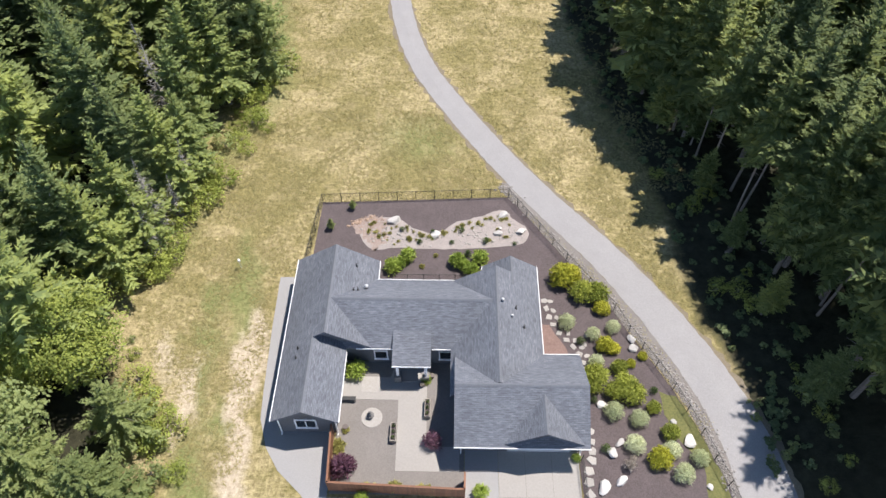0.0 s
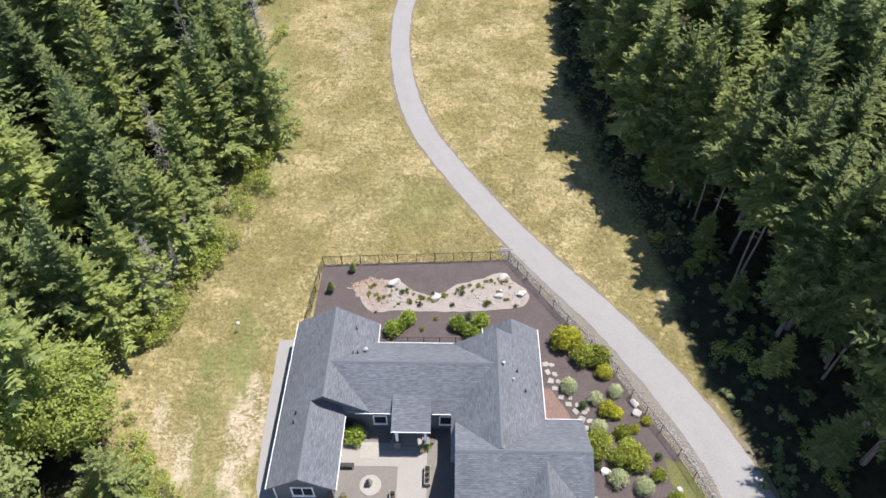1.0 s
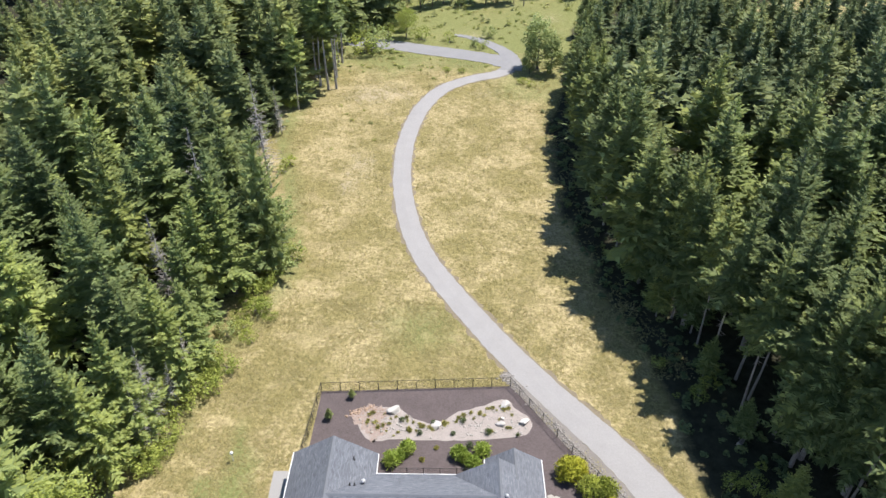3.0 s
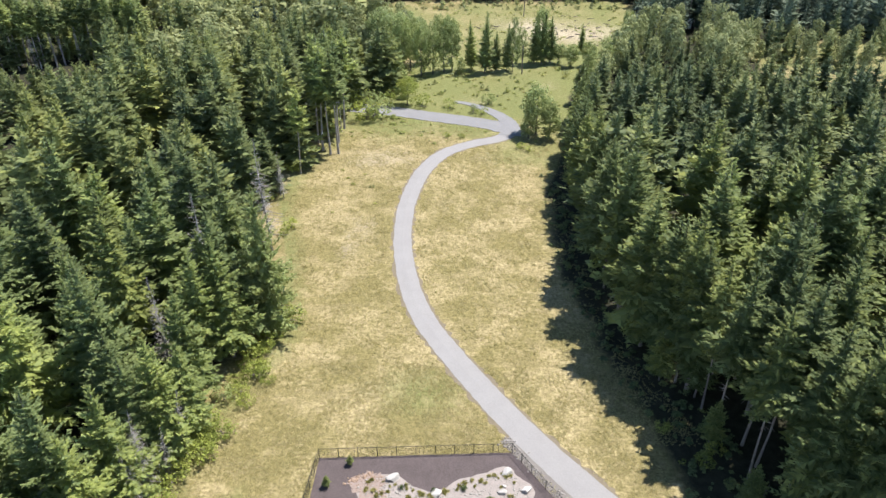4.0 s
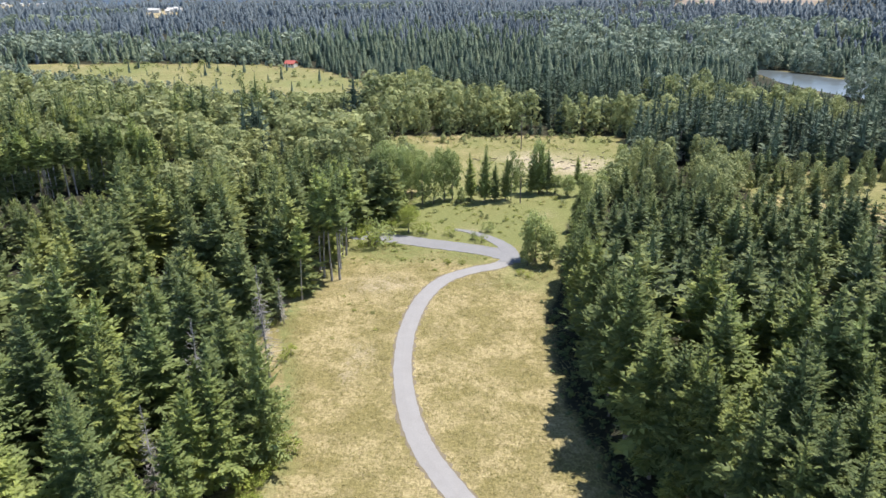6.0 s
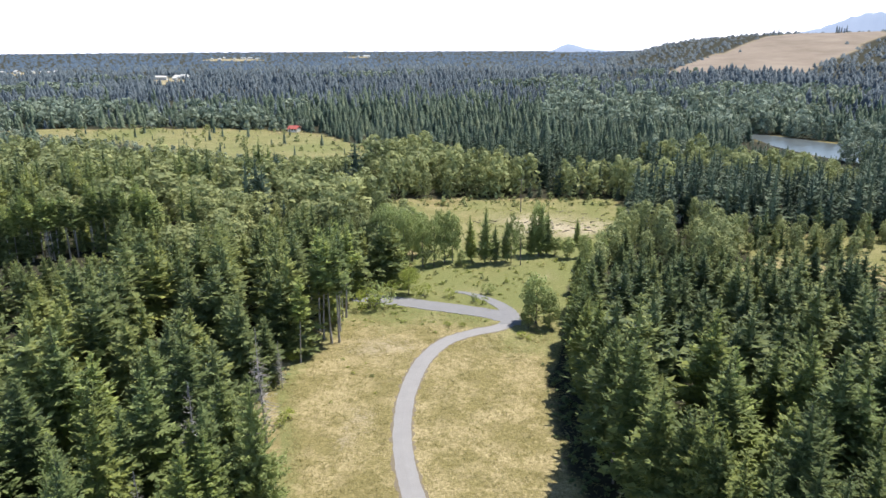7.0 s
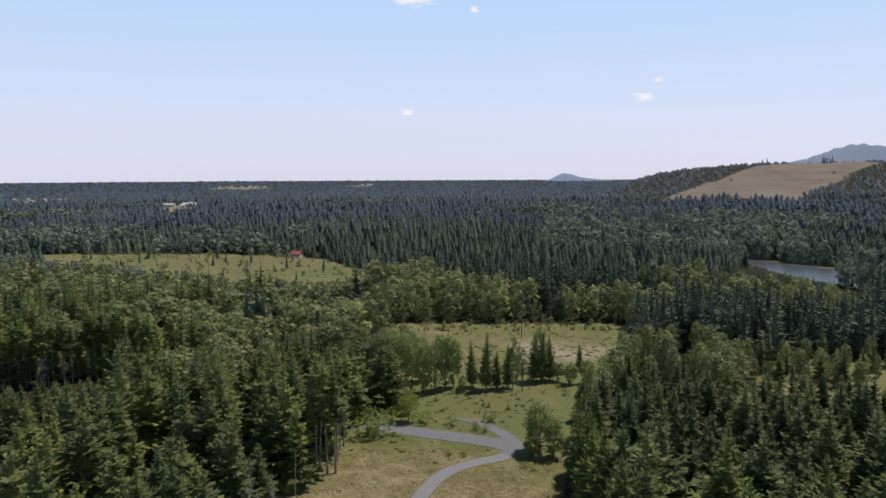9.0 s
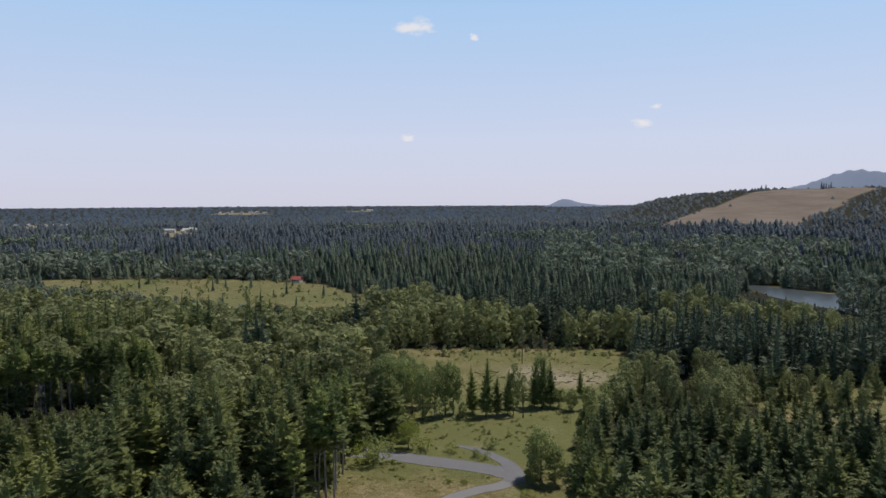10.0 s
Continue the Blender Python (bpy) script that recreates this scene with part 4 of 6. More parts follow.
for i in range(2600):
    x, y = (rng.uniform(-26, 58), rng.uniform(124, 250)) if i < 2100 else (rng.uniform(62, 126), rng.uniform(150, 174))
    if woods_here(x, y) != "open" or noise.noise((x * 0.11, y * 0.11, 3.0)) + rng.uniform(-0.3, 0.3) < -0.02:
        continue
    if min((x - p[0]) ** 2 + (y - p[1]) ** 2 for p in LANES) < 11:
        continue
    v, f = pick(rng, LEAF_TINY)
    weeds.append((moved(v, x, y, -0.08, rng.uniform(0.2, 0.5), rng.uniform(2.4, 4.5), rng.uniform(0, 6.28)), f, rng.random()))
for i in range(90):
    x, y = rng.uniform(-240, -34), rng.uniform(335, 480)
    if inside(x, y, FIELD_FAR):
        v, f = pick(rng, FIR_FAR)
        fir_far.append((moved(v, x, y, 0, rng.uniform(1.5, 4) if i < 60 else rng.uniform(5, 10), 0.75, rng.uniform(0, 6.28)), f, rng.random()))
# ferns and brambles along the shaded foot of the eastern woods
ferns = []
for i in range(420):
    y = rng.uniform(20, 112)
    x = lerp(EAST_EDGE, y) - 4.6 + 7.5 * rng.random() ** 0.8
    v, f = pick(rng, LEAF_TINY)
    ferns.append((moved(v, x, y, -0.05, rng.uniform(0.2, 0.65), rng.uniform(1.6, 3.2), rng.uniform(0, 6.28)), f, rng.random()))
# ferns share the darkened copy, so shade is in their colour too
merged("undergrowth", ferns, M_WOODS_SHADED, "dark green ferns and brambles at the woods' foot", "undergrowth")
# felled wood left lying on the clearings
logs = []
for i in range(230):
    x, y = (rng.normal(29, 11), rng.normal(210, 9)) if i < 90 else (rng.uniform(-200, -34), rng.uniform(340, 470))
    if woods_here(x, y) != "open":
        continue
    a, long, w = rng.uniform(0, 3.14), rng.uniform(0.5, 2.6), rng.uniform(0.05, 0.13)
    dx, dy = math.cos(a) * long / 2, math.sin(a) * long / 2
    ring = ((0.0, 0.0), (-w, w), (0.0, 2 * w), (w, w))
    v = np.array([(x + e * dx - math.sin(a) * p, y + e * dy + math.cos(a) * p, q) for e in (-1, 1) for p, q in ring])
    logs.append((v, np.array([(0, 1, 5, 4), (1, 2, 6, 5), (2, 3, 7, 6), (3, 0, 4, 7), (3, 2, 1, 0), (4, 5, 6, 7)]), rng.random()))
merged("felled_wood", logs, M_BARK, "grey-brown felled branches lying in the clearings", "wood")
merged("weeds", weeds, M_WEED, "rank green and straw-coloured weeds over the clearings", "weeds")
merged("brush", brush, M_LEAF_WOODS, "low green brush scattered over the clearings", "brush")
merged("conifer_woods", fir_mid, M_FIR_WOODS, "dense dark green fir woods beyond the meadow", "woods")
merged("conifer_woods", shaded_mid, M_WOODS_SHADED, "dense woods beside the meadow, their shade put into the needle colour", "woods")
merged("conifer_woods", fir_far, M_FIR_HAZE_TINT, "dark green fir woods farther off, tinted with blue haze", "woods")
merged("alder_woods", leaf_mid, M_LEAF_WOODS, "light green alder trees round the clearing", "woods")
merged("alder_woods", leaf_far, M_LEAF_WOODS, "light green alder belt behind the clearing", "woods")

# distance haze is mixed into these needle colours as blue
M_FIR_HAZED = foliage("blue_haze_needles", (0.075, 0.098, 0.118), (0.132, 0.158, 0.168), clear=0.1, tint=True)
fir_tiny, fir_hazed, leaf_tiny, haze = [], [], [], []
r = 330.0
while r < 4850:
    gap = max(6.6, r / 78)
    for i in range(int(1.33 * r / gap)):
        a = -0.665 + (i + rng.uniform(0, 1)) * gap / r
        q = r + rng.uniform(-0.5, 0.5) * gap
        x, y = q * math.sin(a), q * math.cos(a)
        kind = woods_here(x, y)
        z = terrain(x, y) - 0.3
        if kind == "cut" and rng.random() < 0.008:
            kind = "fir"
        if kind == "leaf" and rng.random() < (0.25 if x > 60 else 0.14):
            kind = "fir"
        if kind == "fir":
            tall = rng.uniform(6, 13.5) * (1.0 + 0.5 * noise.noise((x * 0.006, y * 0.006, 2.0)) + 0.35 * noise.noise((x * 0.03, y * 0.03, 6.0))) * (1.0 if rng.random() < 0.9 else 1.3)
            tall = min(tall, sight(x, y))
            v, f = pick(rng, FIR_FAR if r < 520 else FIR_LITE if r < 800 else FIR_TINY if r < 1500 else FIR_DOT)
            far = float(np.interp(r, [1200, 1700, 2600], [1.0, 0.68, 0.5]))
            (fir_tiny if r < rng.uniform(520, 820) else fir_hazed if r < rng.uniform(1500, 2600) or (z > 6 and r < 2700) else haze).append((moved(v, x, y, z, max(3.0, tall) * far, (1.12 + r / 3000) / far, rng.uniform(0, 6.28)), f, rng.random()))
        elif kind == "leaf":
            v, f = pick(rng, LEAF_FAR if r < 480 else LEAF_TINY)
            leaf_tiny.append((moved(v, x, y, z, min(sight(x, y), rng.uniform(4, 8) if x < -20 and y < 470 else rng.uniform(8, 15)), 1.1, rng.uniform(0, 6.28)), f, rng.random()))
    r += gap
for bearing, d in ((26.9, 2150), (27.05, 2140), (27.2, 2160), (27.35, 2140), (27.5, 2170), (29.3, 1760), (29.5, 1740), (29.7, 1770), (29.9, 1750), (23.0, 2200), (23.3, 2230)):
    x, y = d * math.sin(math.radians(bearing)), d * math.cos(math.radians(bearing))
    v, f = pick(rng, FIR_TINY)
    fir_hazed.append((moved(v, x, y, terrain(x, y) - 0.3, rng.uniform(12, 20), 0.9, rng.uniform(0, 6.28)), f, rng.random()))
merged("far_woods", fir_tiny, M_FIR_HAZE_TINT, "dark conifer forest behind the clearings, tinted with blue haze", "woods")
merged("far_woods", fir_hazed, M_FIR_HAZED, "dark conifer forest stretching far away, haze tinted blue into its colour", "woods")
merged("far_woods", leaf_tiny, M_LEAF_HAZE_TINT, "broadleaf trees among the far forest, paled by painted haze", "woods")

# haze painted as blue glow: last woods before the horizon, far hill and mountain
m, nodes, links, bsdf = nodes_of("haze_glow")
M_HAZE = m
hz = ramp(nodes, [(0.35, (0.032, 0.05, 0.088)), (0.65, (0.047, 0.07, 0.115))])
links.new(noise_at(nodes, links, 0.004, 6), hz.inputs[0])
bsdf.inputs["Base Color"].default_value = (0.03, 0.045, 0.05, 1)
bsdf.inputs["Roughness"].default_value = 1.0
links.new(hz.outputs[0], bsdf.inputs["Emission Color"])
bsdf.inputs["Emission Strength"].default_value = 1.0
merged("far_woods", haze, M_HAZE, "forest along the horizon, blue haze glowing in its colour", "woods")


# blue glow put on hill and mountain in place of distance haze
m, nodes, links, bsdf = nodes_of("mountain_haze_glow")
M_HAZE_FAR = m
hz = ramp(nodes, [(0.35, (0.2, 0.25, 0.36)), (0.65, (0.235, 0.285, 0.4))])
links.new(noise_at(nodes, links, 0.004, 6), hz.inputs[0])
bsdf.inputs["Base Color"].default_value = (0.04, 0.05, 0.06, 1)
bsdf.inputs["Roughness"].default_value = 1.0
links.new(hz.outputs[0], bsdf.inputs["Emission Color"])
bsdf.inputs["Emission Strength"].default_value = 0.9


def far_hill(label, table, r0, depth, lift):
    """A hill far off, its haze painted as glow: its height by bearing in degrees, falling away before and behind."""
    angles = np.arange(table[0][0], table[-1][0] + 0.01, 0.15)
    rows = np.linspace(-1, 1, 9)
    vs = []
    for i, a in enumerate(angles):
        h = lerp(table, a) * (1 + 0.05 * noise.noise((a * 2.3, r0, 0)) + 0.02 * noise.noise((a * 9.0, r0, 0)))
        for t in rows:
            r = r0 + depth * t
            vs.append((r * math.sin(math.radians(a)), r * math.cos(math.radians(a)), max(0, h) * math.cos(t * math.pi / 2) ** 0.8 + lift))
    n = len(rows)
    fs = [(i * n + k, i * n + k + 1, (i + 1) * n + k + 1, (i + 1) * n + k) for i in range(len(angles) - 1) for k in range(n - 1)]
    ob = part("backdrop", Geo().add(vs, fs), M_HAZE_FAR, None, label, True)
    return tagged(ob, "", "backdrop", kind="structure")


far_hill("small hill on the horizon, glowing with painted blue haze", [(6.6, 0), (7.4, 14), (8.0, 38), (8.45, 50), (9.0, 44), (9.8, 24), (11.2, 12), (13, 0)], 4500, 300, 9)
far_hill("mountain behind the ridge, glowing with painted blue haze", [(19, 0), (22, 60), (24.9, 122), (26.0, 142), (26.7, 164), (27.8, 196), (28.8, 218), (29.6, 212), (30.3, 203), (33, 190), (40, 60), (46, 0)], 4550, 330, -4)


# ---------- the house ----------
def shingle_material():
    """Asphalt shingles: short courses along the ridge, each tab its own grey, with grit and weather streaks."""
    m, nodes, links, bsdf = nodes_of("roof_shingle")
    uv = nodes.new("ShaderNodeUVMap")
    br = nodes.new("ShaderNodeTexBrick")
    br.inputs["Scale"].default_value = 1.0
    br.inputs["Brick Width"].default_value, br.inputs["Row Height"].default_value = 0.36, 0.14
    br.inputs["Mortar Size"].default_value, br.inputs["Mortar Smooth"].default_value = 0.012, 0.3
    br.inputs["Color1"].default_value, br.inputs["Color2"].default_value = (0.122, 0.13, 0.15, 1), (0.172, 0.182, 0.204, 1)
    br.inputs["Mortar"].default_value = (0.095, 0.1, 0.113, 1)
    br.offset_frequency = 2
    links.new(uv.outputs[0], br.inputs["Vector"])
    mp = nodes.new("ShaderNodeMapping")
    mp.inputs["Scale"].default_value = (0.9, 6.5, 1)
    links.new(uv.outputs[0], mp.inputs[0])
    streak = nodes.new("ShaderNodeTexNoise")
    streak.inputs["Scale"].default_value, streak.inputs["Detail"].default_value, streak.inputs["Roughness"].default_value = 1.6, 6.0, 0.7
    links.new(mp.outputs[0], streak.inputs["Vector"])
    r = ramp(nodes, [(0.28, (0.52, 0.53, 0.55)), (0.72, (1.36, 1.36, 1.36))])
    links.new(streak.outputs[0], r.inputs[0])
    c = mixed(nodes, links, 1.0, br.outputs[0], r.outputs[0], "MULTIPLY")
    grit = noise_at(nodes, links, 0.25, 4)
    r2 = ramp(nodes, [(0.3, (0.88, 0.88, 0.88)), (0.7, (1.1, 1.1, 1.1))])
    links.new(grit, r2.inputs[0])
    c = mixed(nodes, links, 1.0, c, r2.outputs[0], "MULTIPLY")
    links.new(c, bsdf.inputs["Base Color"])
    bsdf.inputs["Roughness"].default_value = 0.85
    bumped(nodes, links, bsdf, br.outputs["Fac"], 0.5, 0.01)
    return m


M_ROOF = shingle_material()
M_CAP = surface("ridge_cap", (0.1, 0.106, 0.12), (0.16, 0.168, 0.186), 0.8, 6.0, 0.9)
M_WALL = surface("siding", (0.085, 0.09, 0.1), (0.13, 0.135, 0.145), 0.4, 5.0, 0.75)
M_WHITE = surface("white_trim", (0.74, 0.74, 0.74), (0.84, 0.84, 0.83), 0.4, 5.0, 0.5, bump=0.0)
M_METAL = surface("vent_metal", (0.35, 0.35, 0.36), (0.6, 0.6, 0.6), 2.0, 12.0, 0.55, 0.3, bump=0.0)
M_BLACK = surface("black_metal", (0.015, 0.015, 0.016), (0.035, 0.035, 0.036), 2.0, 12.0, 0.5, bump=0.0)
M_STONE = surface("pier_stone", (0.118, 0.111, 0.104), (0.252, 0.237, 0.222), 2.0, 9.0, 0.85)
M_DOOR = surface("garage_door_paint", (0.407, 0.414, 0.422), (0.488, 0.496, 0.503), 0.5, 5.0, 0.5, bump=0.0)
m, nodes, links, bsdf = nodes_of("window_glass")
bsdf.inputs["Base Color"].default_value = (0.02, 0.025, 0.03, 1)
bsdf.inputs["Roughness"].default_value = 0.05
bsdf.inputs["Coat Weight"].default_value = 0.5
M_GLASS = m
house = thing("house", "single-storey grey house with dark shingle roof and white trim", "house", at=(0, 0, 0))


def roof_slab(parent, ring, along, thick=0.18):
    """One slope with its shingle courses laid level: ring anticlockwise from above."""
    g = Geo().sheet(ring, thick)
    me = g.mesh("roof", M_ROOF)
    uv = me.uv_layers.new(name="UVMap")
    n = (Vector(ring[1]) - Vector(ring[0])).cross(Vector(ring[2]) - Vector(ring[1])).normalized()
    a = Vector((1, 0, 0)) if along == "x" else Vector((0, 1, 0))
    b = n.cross(a)
    for loop in me.loops:
        p = me.vertices[loop.vertex_index].co
        uv.data[loop.index].uv = (p.dot(a), p.dot(b))
    ob = new("roof", me)
    ob.parent = parent
    return ob


def gable_roof(parent, x0, x1, y0, y1, along, eave, ridge):
    """Two sloping slabs that meet in a ridge along x or y, with a cap of short shingles on it."""
    if along == "y":
        m = (x0 + x1) / 2
        rings = [[(x0, y0, eave), (m, y0, ridge), (m, y1, ridge), (x0, y1, eave)], [(m, y0, ridge), (x1, y0, eave), (x1, y1, eave), (m, y1, ridge)]]
        s = (ridge - eave) / (m - x0)
        cap = [[(m - 0.16, y0, ridge + 0.03 - 0.16 * s), (m, y0, ridge + 0.03), (m, y1, ridge + 0.03), (m - 0.16, y1, ridge + 0.03 - 0.16 * s)],
               [(m, y0, ridge + 0.03), (m + 0.16, y0, ridge + 0.03 - 0.16 * s), (m + 0.16, y1, ridge + 0.03 - 0.16 * s), (m, y1, ridge + 0.03)]]
    else:
        m = (y0 + y1) / 2
        rings = [[(x0, y0, eave), (x1, y0, eave), (x1, m, ridge), (x0, m, ridge)], [(x0, m, ridge), (x1, m, ridge), (x1, y1, eave), (x0, y1, eave)]]
        s = (ridge - eave) / (m - y0)
        cap = [[(x0, m - 0.16, ridge + 0.03 - 0.16 * s), (x1, m - 0.16, ridge + 0.03 - 0.16 * s), (x1, m, ridge + 0.03), (x0, m, ridge + 0.03)],
               [(x0, m, ridge + 0.03), (x1, m, ridge + 0.03), (x1, m + 0.16, ridge + 0.03 - 0.16 * s), (x0, m + 0.16, ridge + 0.03 - 0.16 * s)]]
    for ring in rings:
        roof_slab(parent, ring, along)
    g = Geo()
    for ring in cap:
        g.sheet(ring, 0.03)
    part("ridge_cap", g, M_CAP, parent, "darker shingle ridge cap")


EAVE = 2.8
gable_roof(house, -13.7, -6.45, 29.5, 38.45, "y", EAVE, 5.1)
gable_roof(house, -13.7, -8.53, 22.95, 30.0, "y", EAVE, 4.44)
gable_roof(house, -10.1, 3.7, 29.47, 36.35, "x", EAVE, 5.0)
gable_roof(house, -0.03, 7.47, 25.3, 36.3, "y", EAVE, 5.18)
gable_roof(house, 2.7, 7.47, 35.0, 38.03, "y", EAVE - 0.02, 4.31)
gable_roof(house, 0.3, 10.45, 21.17, 29.05, "x", EAVE - 0.01, 5.15)
gable_roof(house, 4.0, 10.1, 21.35, 25.0, "y", 2.9, 4.8)
roof_slab(house, [(-4.75, 27.87, 2.76), (-1.62, 27.87, 2.76), (-1.62, 30.7, 3.6), (-4.75, 30.7, 3.6)], "x")

# walls, each up to its roof
for ring in ([(-13.25, 23.4), (-8.98, 23.4), (-8.98, 29.9), (-6.95, 29.9), (-6.95, 38.05), (-13.25, 38.05)], [(-6.96, 29.7), (0.75, 29.7), (0.75, 35.95), (-6.96, 35.95)],
             [(0.74, 28.6), (7.05, 28.6), (7.05, 37.6), (3.1, 37.6), (3.1, 35.9), (0.74, 35.9)], [(0.72, 22.1), (10.05, 22.1), (10.05, 28.65), (0.72, 28.65)]):
    part("wall", Geo().slab(ring, -0.1, 2.72), M_WALL, house)


def gable_wall(a, b, peak, thick, label=""):
    """The triangle of wall under a gable, from low corner to low corner."""
    (x0, y0), (x1, y1) = a, b
    d = Vector((y1 - y0, x0 - x1)).normalized() * thick
    mx, my = (x0 + x1) / 2, (y0 + y1) / 2
    ps = [(x0, y0, 2.7), (x1, y1, 2.7), (mx, my, peak)]
    part("gable_wall", Geo().add(ps + [(x - d.x, y - d.y, z) for x, y, z in ps], [(0, 1, 2), (5, 4, 3), (0, 3, 4, 1), (1, 4, 5, 2), (2, 5, 3, 0)]), M_WALL, house, label)


gable_wall((-13.25, 23.4), (-8.98, 23.4), 4.15, 0.2)
gable_wall((-13.3, 29.9), (-6.9, 29.9), 4.75, 0.2)
gable_wall((4.3, 22.1), (9.8, 22.1), 4.4, 0.2)
gable_wall((-6.95, 38.05), (-13.25, 38.05), 4.75, 0.2)
gable_wall((7.05, 37.6), (3.1, 37.6), 4.05, 0.2)
gable_wall((10.05, 22.1), (10.05, 28.6), 4.8, 0.2)
gable_wall((0.72, 28.6), (0.72, 22.1), 4.8, 0.2)
for k in range(11):  # lap siding courses on the south gable
    part("siding_board", Geo().box(-13.27, -8.96, 23.375, 23.41, 0.12 + k * 0.23, 0.335 + k * 0.23), M_WALL, house)


# white gutters along the eaves, with their spouts
def gutter(x0, y0, x1, y1, z=EAVE):
    g = Geo()
    if abs(x1 - x0) > abs(y1 - y0):
        g.box(x0, x1, y0 - 0.025, y0 + 0.03, z - 0.1, z + 0.012)
        g.box(x0, x1, y0 - 0.016, y0 + 0.02, z + 0.012, z + 0.016)
    else:
        g.box(x0 - 0.028, x0 + 0.03, y0, y1, z - 0.1, z + 0.012)
        g.box(x0 - 0.02, x0 + 0.022, y0, y1, z + 0.012, z + 0.016)
    part("gutter", g, M_WHITE, house, "white gutter")


gutter(-13.75, 22.95, -13.75, 38.45)
gutter(-6.4, 36.45, -6.4, 38.4)
gutter(-8.47, 22.95, -8.47, 29.1)
gutter(-7.2, 36.41, 1.1, 36.41)
gutter(-7.75, 29.4, -4.8, 29.4)
gutter(-1.55, 29.4, 0.5, 29.4)
gutter(-4.75, 27.8, -1.62, 27.8, 2.76)
gutter(7.53, 29.1, 7.53, 38.0)
gutter(2.64, 36.5, 2.64, 38.0)
gutter(7.55, 29.12, 10.4, 29.12)
gutter(0.3, 21.1, 10.45, 21.1)
for x, y in ((-13.3, 23.3), (-8.85, 23.3), (0.62, 29.3), (0.85, 21.95), (10.1, 21.95), (7.2, 37.5)):
    g = Geo().box(x - 0.045, x + 0.045, y - 0.035, y + 0.035, 0.1, 2.7)
    g.box(x - 0.045, x + 0.045, y - 0.2, y + 0.035, 0.04, 0.12)
    part("downspout", g, M_WHITE, house, "white downspout")


def window(x0, x1, z0, z1, y, panes=2):
    """A white-framed window set in a wall that faces the front court."""
    w = part("window", Geo().box(x0, x1, y - 0.012, y + 0.05, z0, z1), M_GLASS, house, "dark double-glazed window")
    g = Geo()
    for a, b, c, d in ((x0 - 0.1, x1 + 0.1, z0 - 0.1, z0), (x0 - 0.1, x1 + 0.1, z1, z1 + 0.1), (x0 - 0.1, x0, z0, z1), (x1, x1 + 0.1, z0, z1)):
        g.box(a, b, y - 0.06, y + 0.03, c, d)
    for k in range(1, panes):
        x = x0 + (x1 - x0) * k / panes
        g.box(x - 0.035, x + 0.035, y - 0.04, y + 0.03, z0, z1)
    part("window_frame", g, M_WHITE, w, "white window frame")
    part("window_sill", Geo().box(x0 - 0.14, x1 + 0.14, y - 0.1, y + 0.02, z0 - 0.15, z0 - 0.1), M_WHITE, w)


window(-11.95, -10.45, 0.98, 2.2, 23.37)
window(-6.3, -5.35, 0.85, 1.95, 29.69, 1)
window(-0.9, 0.05, 0.85, 1.95, 29.69, 1)
door = part("door", Geo().box(-3.65, -2.7, 29.62, 29.72, 0.12, 2.15), M_BLACK, house, "dark front door")
part("door_handle", Geo().tube((-2.8, 29.6, 1.05), (-2.8, 29.6, 1.25), 0.015), M_METAL, door)
for k in range(4):
    part("garage_door_panel", Geo().box(4.45, 9.35, 22.03, 22.12, 0.02 + k * 0.53, 0.53 + k * 0.53, bevel=0.0), M_DOOR, house, "pale grey garage door panel")
for x in (-4.35, -2.05):
    col = part("porch_column", Geo().box(x - 0.11, x + 0.11, 27.97, 28.19, 0.95, 2.62), M_WHITE, house, "white square porch column")
    part("column_base", Geo().box(x - 0.26, x + 0.26, 27.82, 28.34, 0.0, 0.9).box(x - 0.3, x + 0.3, 27.78, 28.38, 0.9, 0.97), M_STONE, col, "stone pier under the column")
part("porch_beam", Geo().box(-4.6, -1.8, 27.98, 28.18, 2.45, 2.62), M_WHITE, house)


def roof_z(x, y):
    """Height of the uppermost slope over a place."""
    best = 0.0
    for x0, x1, y0, y1, along, e, rz in ((-13.7, -6.45, 29.5, 38.45, "y", 2.8, 5.1), (-13.7, -8.53, 22.95, 30, "y", 2.8, 4.44), (-10.1, 3.7, 29.47, 36.35, "x", 2.8, 5.0), (-0.03, 7.47, 25.3, 36.3, "y", 2.8, 5.18)):
        if x0 <= x <= x1 and y0 <= y <= y1:
            half, off = ((x1 - x0) / 2, abs(x - (x0 + x1) / 2)) if along == "y" else ((y1 - y0) / 2, abs(y - (y0 + y1) / 2))
            best = max(best, e + (rz - e) * (1 - off / half))
    return best


for x, y in ((-8.27, 36.95), (-8.28, 34.3), (-7.9, 34.3), (5.33, 32.65), (5.95, 31.05), (-12.25, 28.8), (-12.3, 27.95)):
    z = roof_z(x, y)
    g = Geo().turned([(0.05, -0.1), (0.05, 0.3), (0.062, 0.3), (0.062, 0.34)], 10, (x, y, z)).turned([(0.13, -0.06), (0.11, 0.03), (0.055, 0.06)], 10, (x, y, z))
    part("vent_pipe", g, M_BLACK, house, "black plumbing vent pipe")
for x, y, s in ((-7.25, 34.7, 1.0), (4.2, 32.9, 0.75), (4.97, 31.7, 0.6)):
    z = roof_z(x, y)
    g = Geo().turned([(0.1 * s, -0.1), (0.1 * s, 0.2 * s), (0.18 * s, 0.22 * s), (0.2 * s, 0.32 * s), (0.14 * s, 0.42 * s), (0.03 * s, 0.45 * s)], 12, (x, y, z))
    part("roof_vent", g, M_METAL, house, "round galvanised roof vent cap", True)


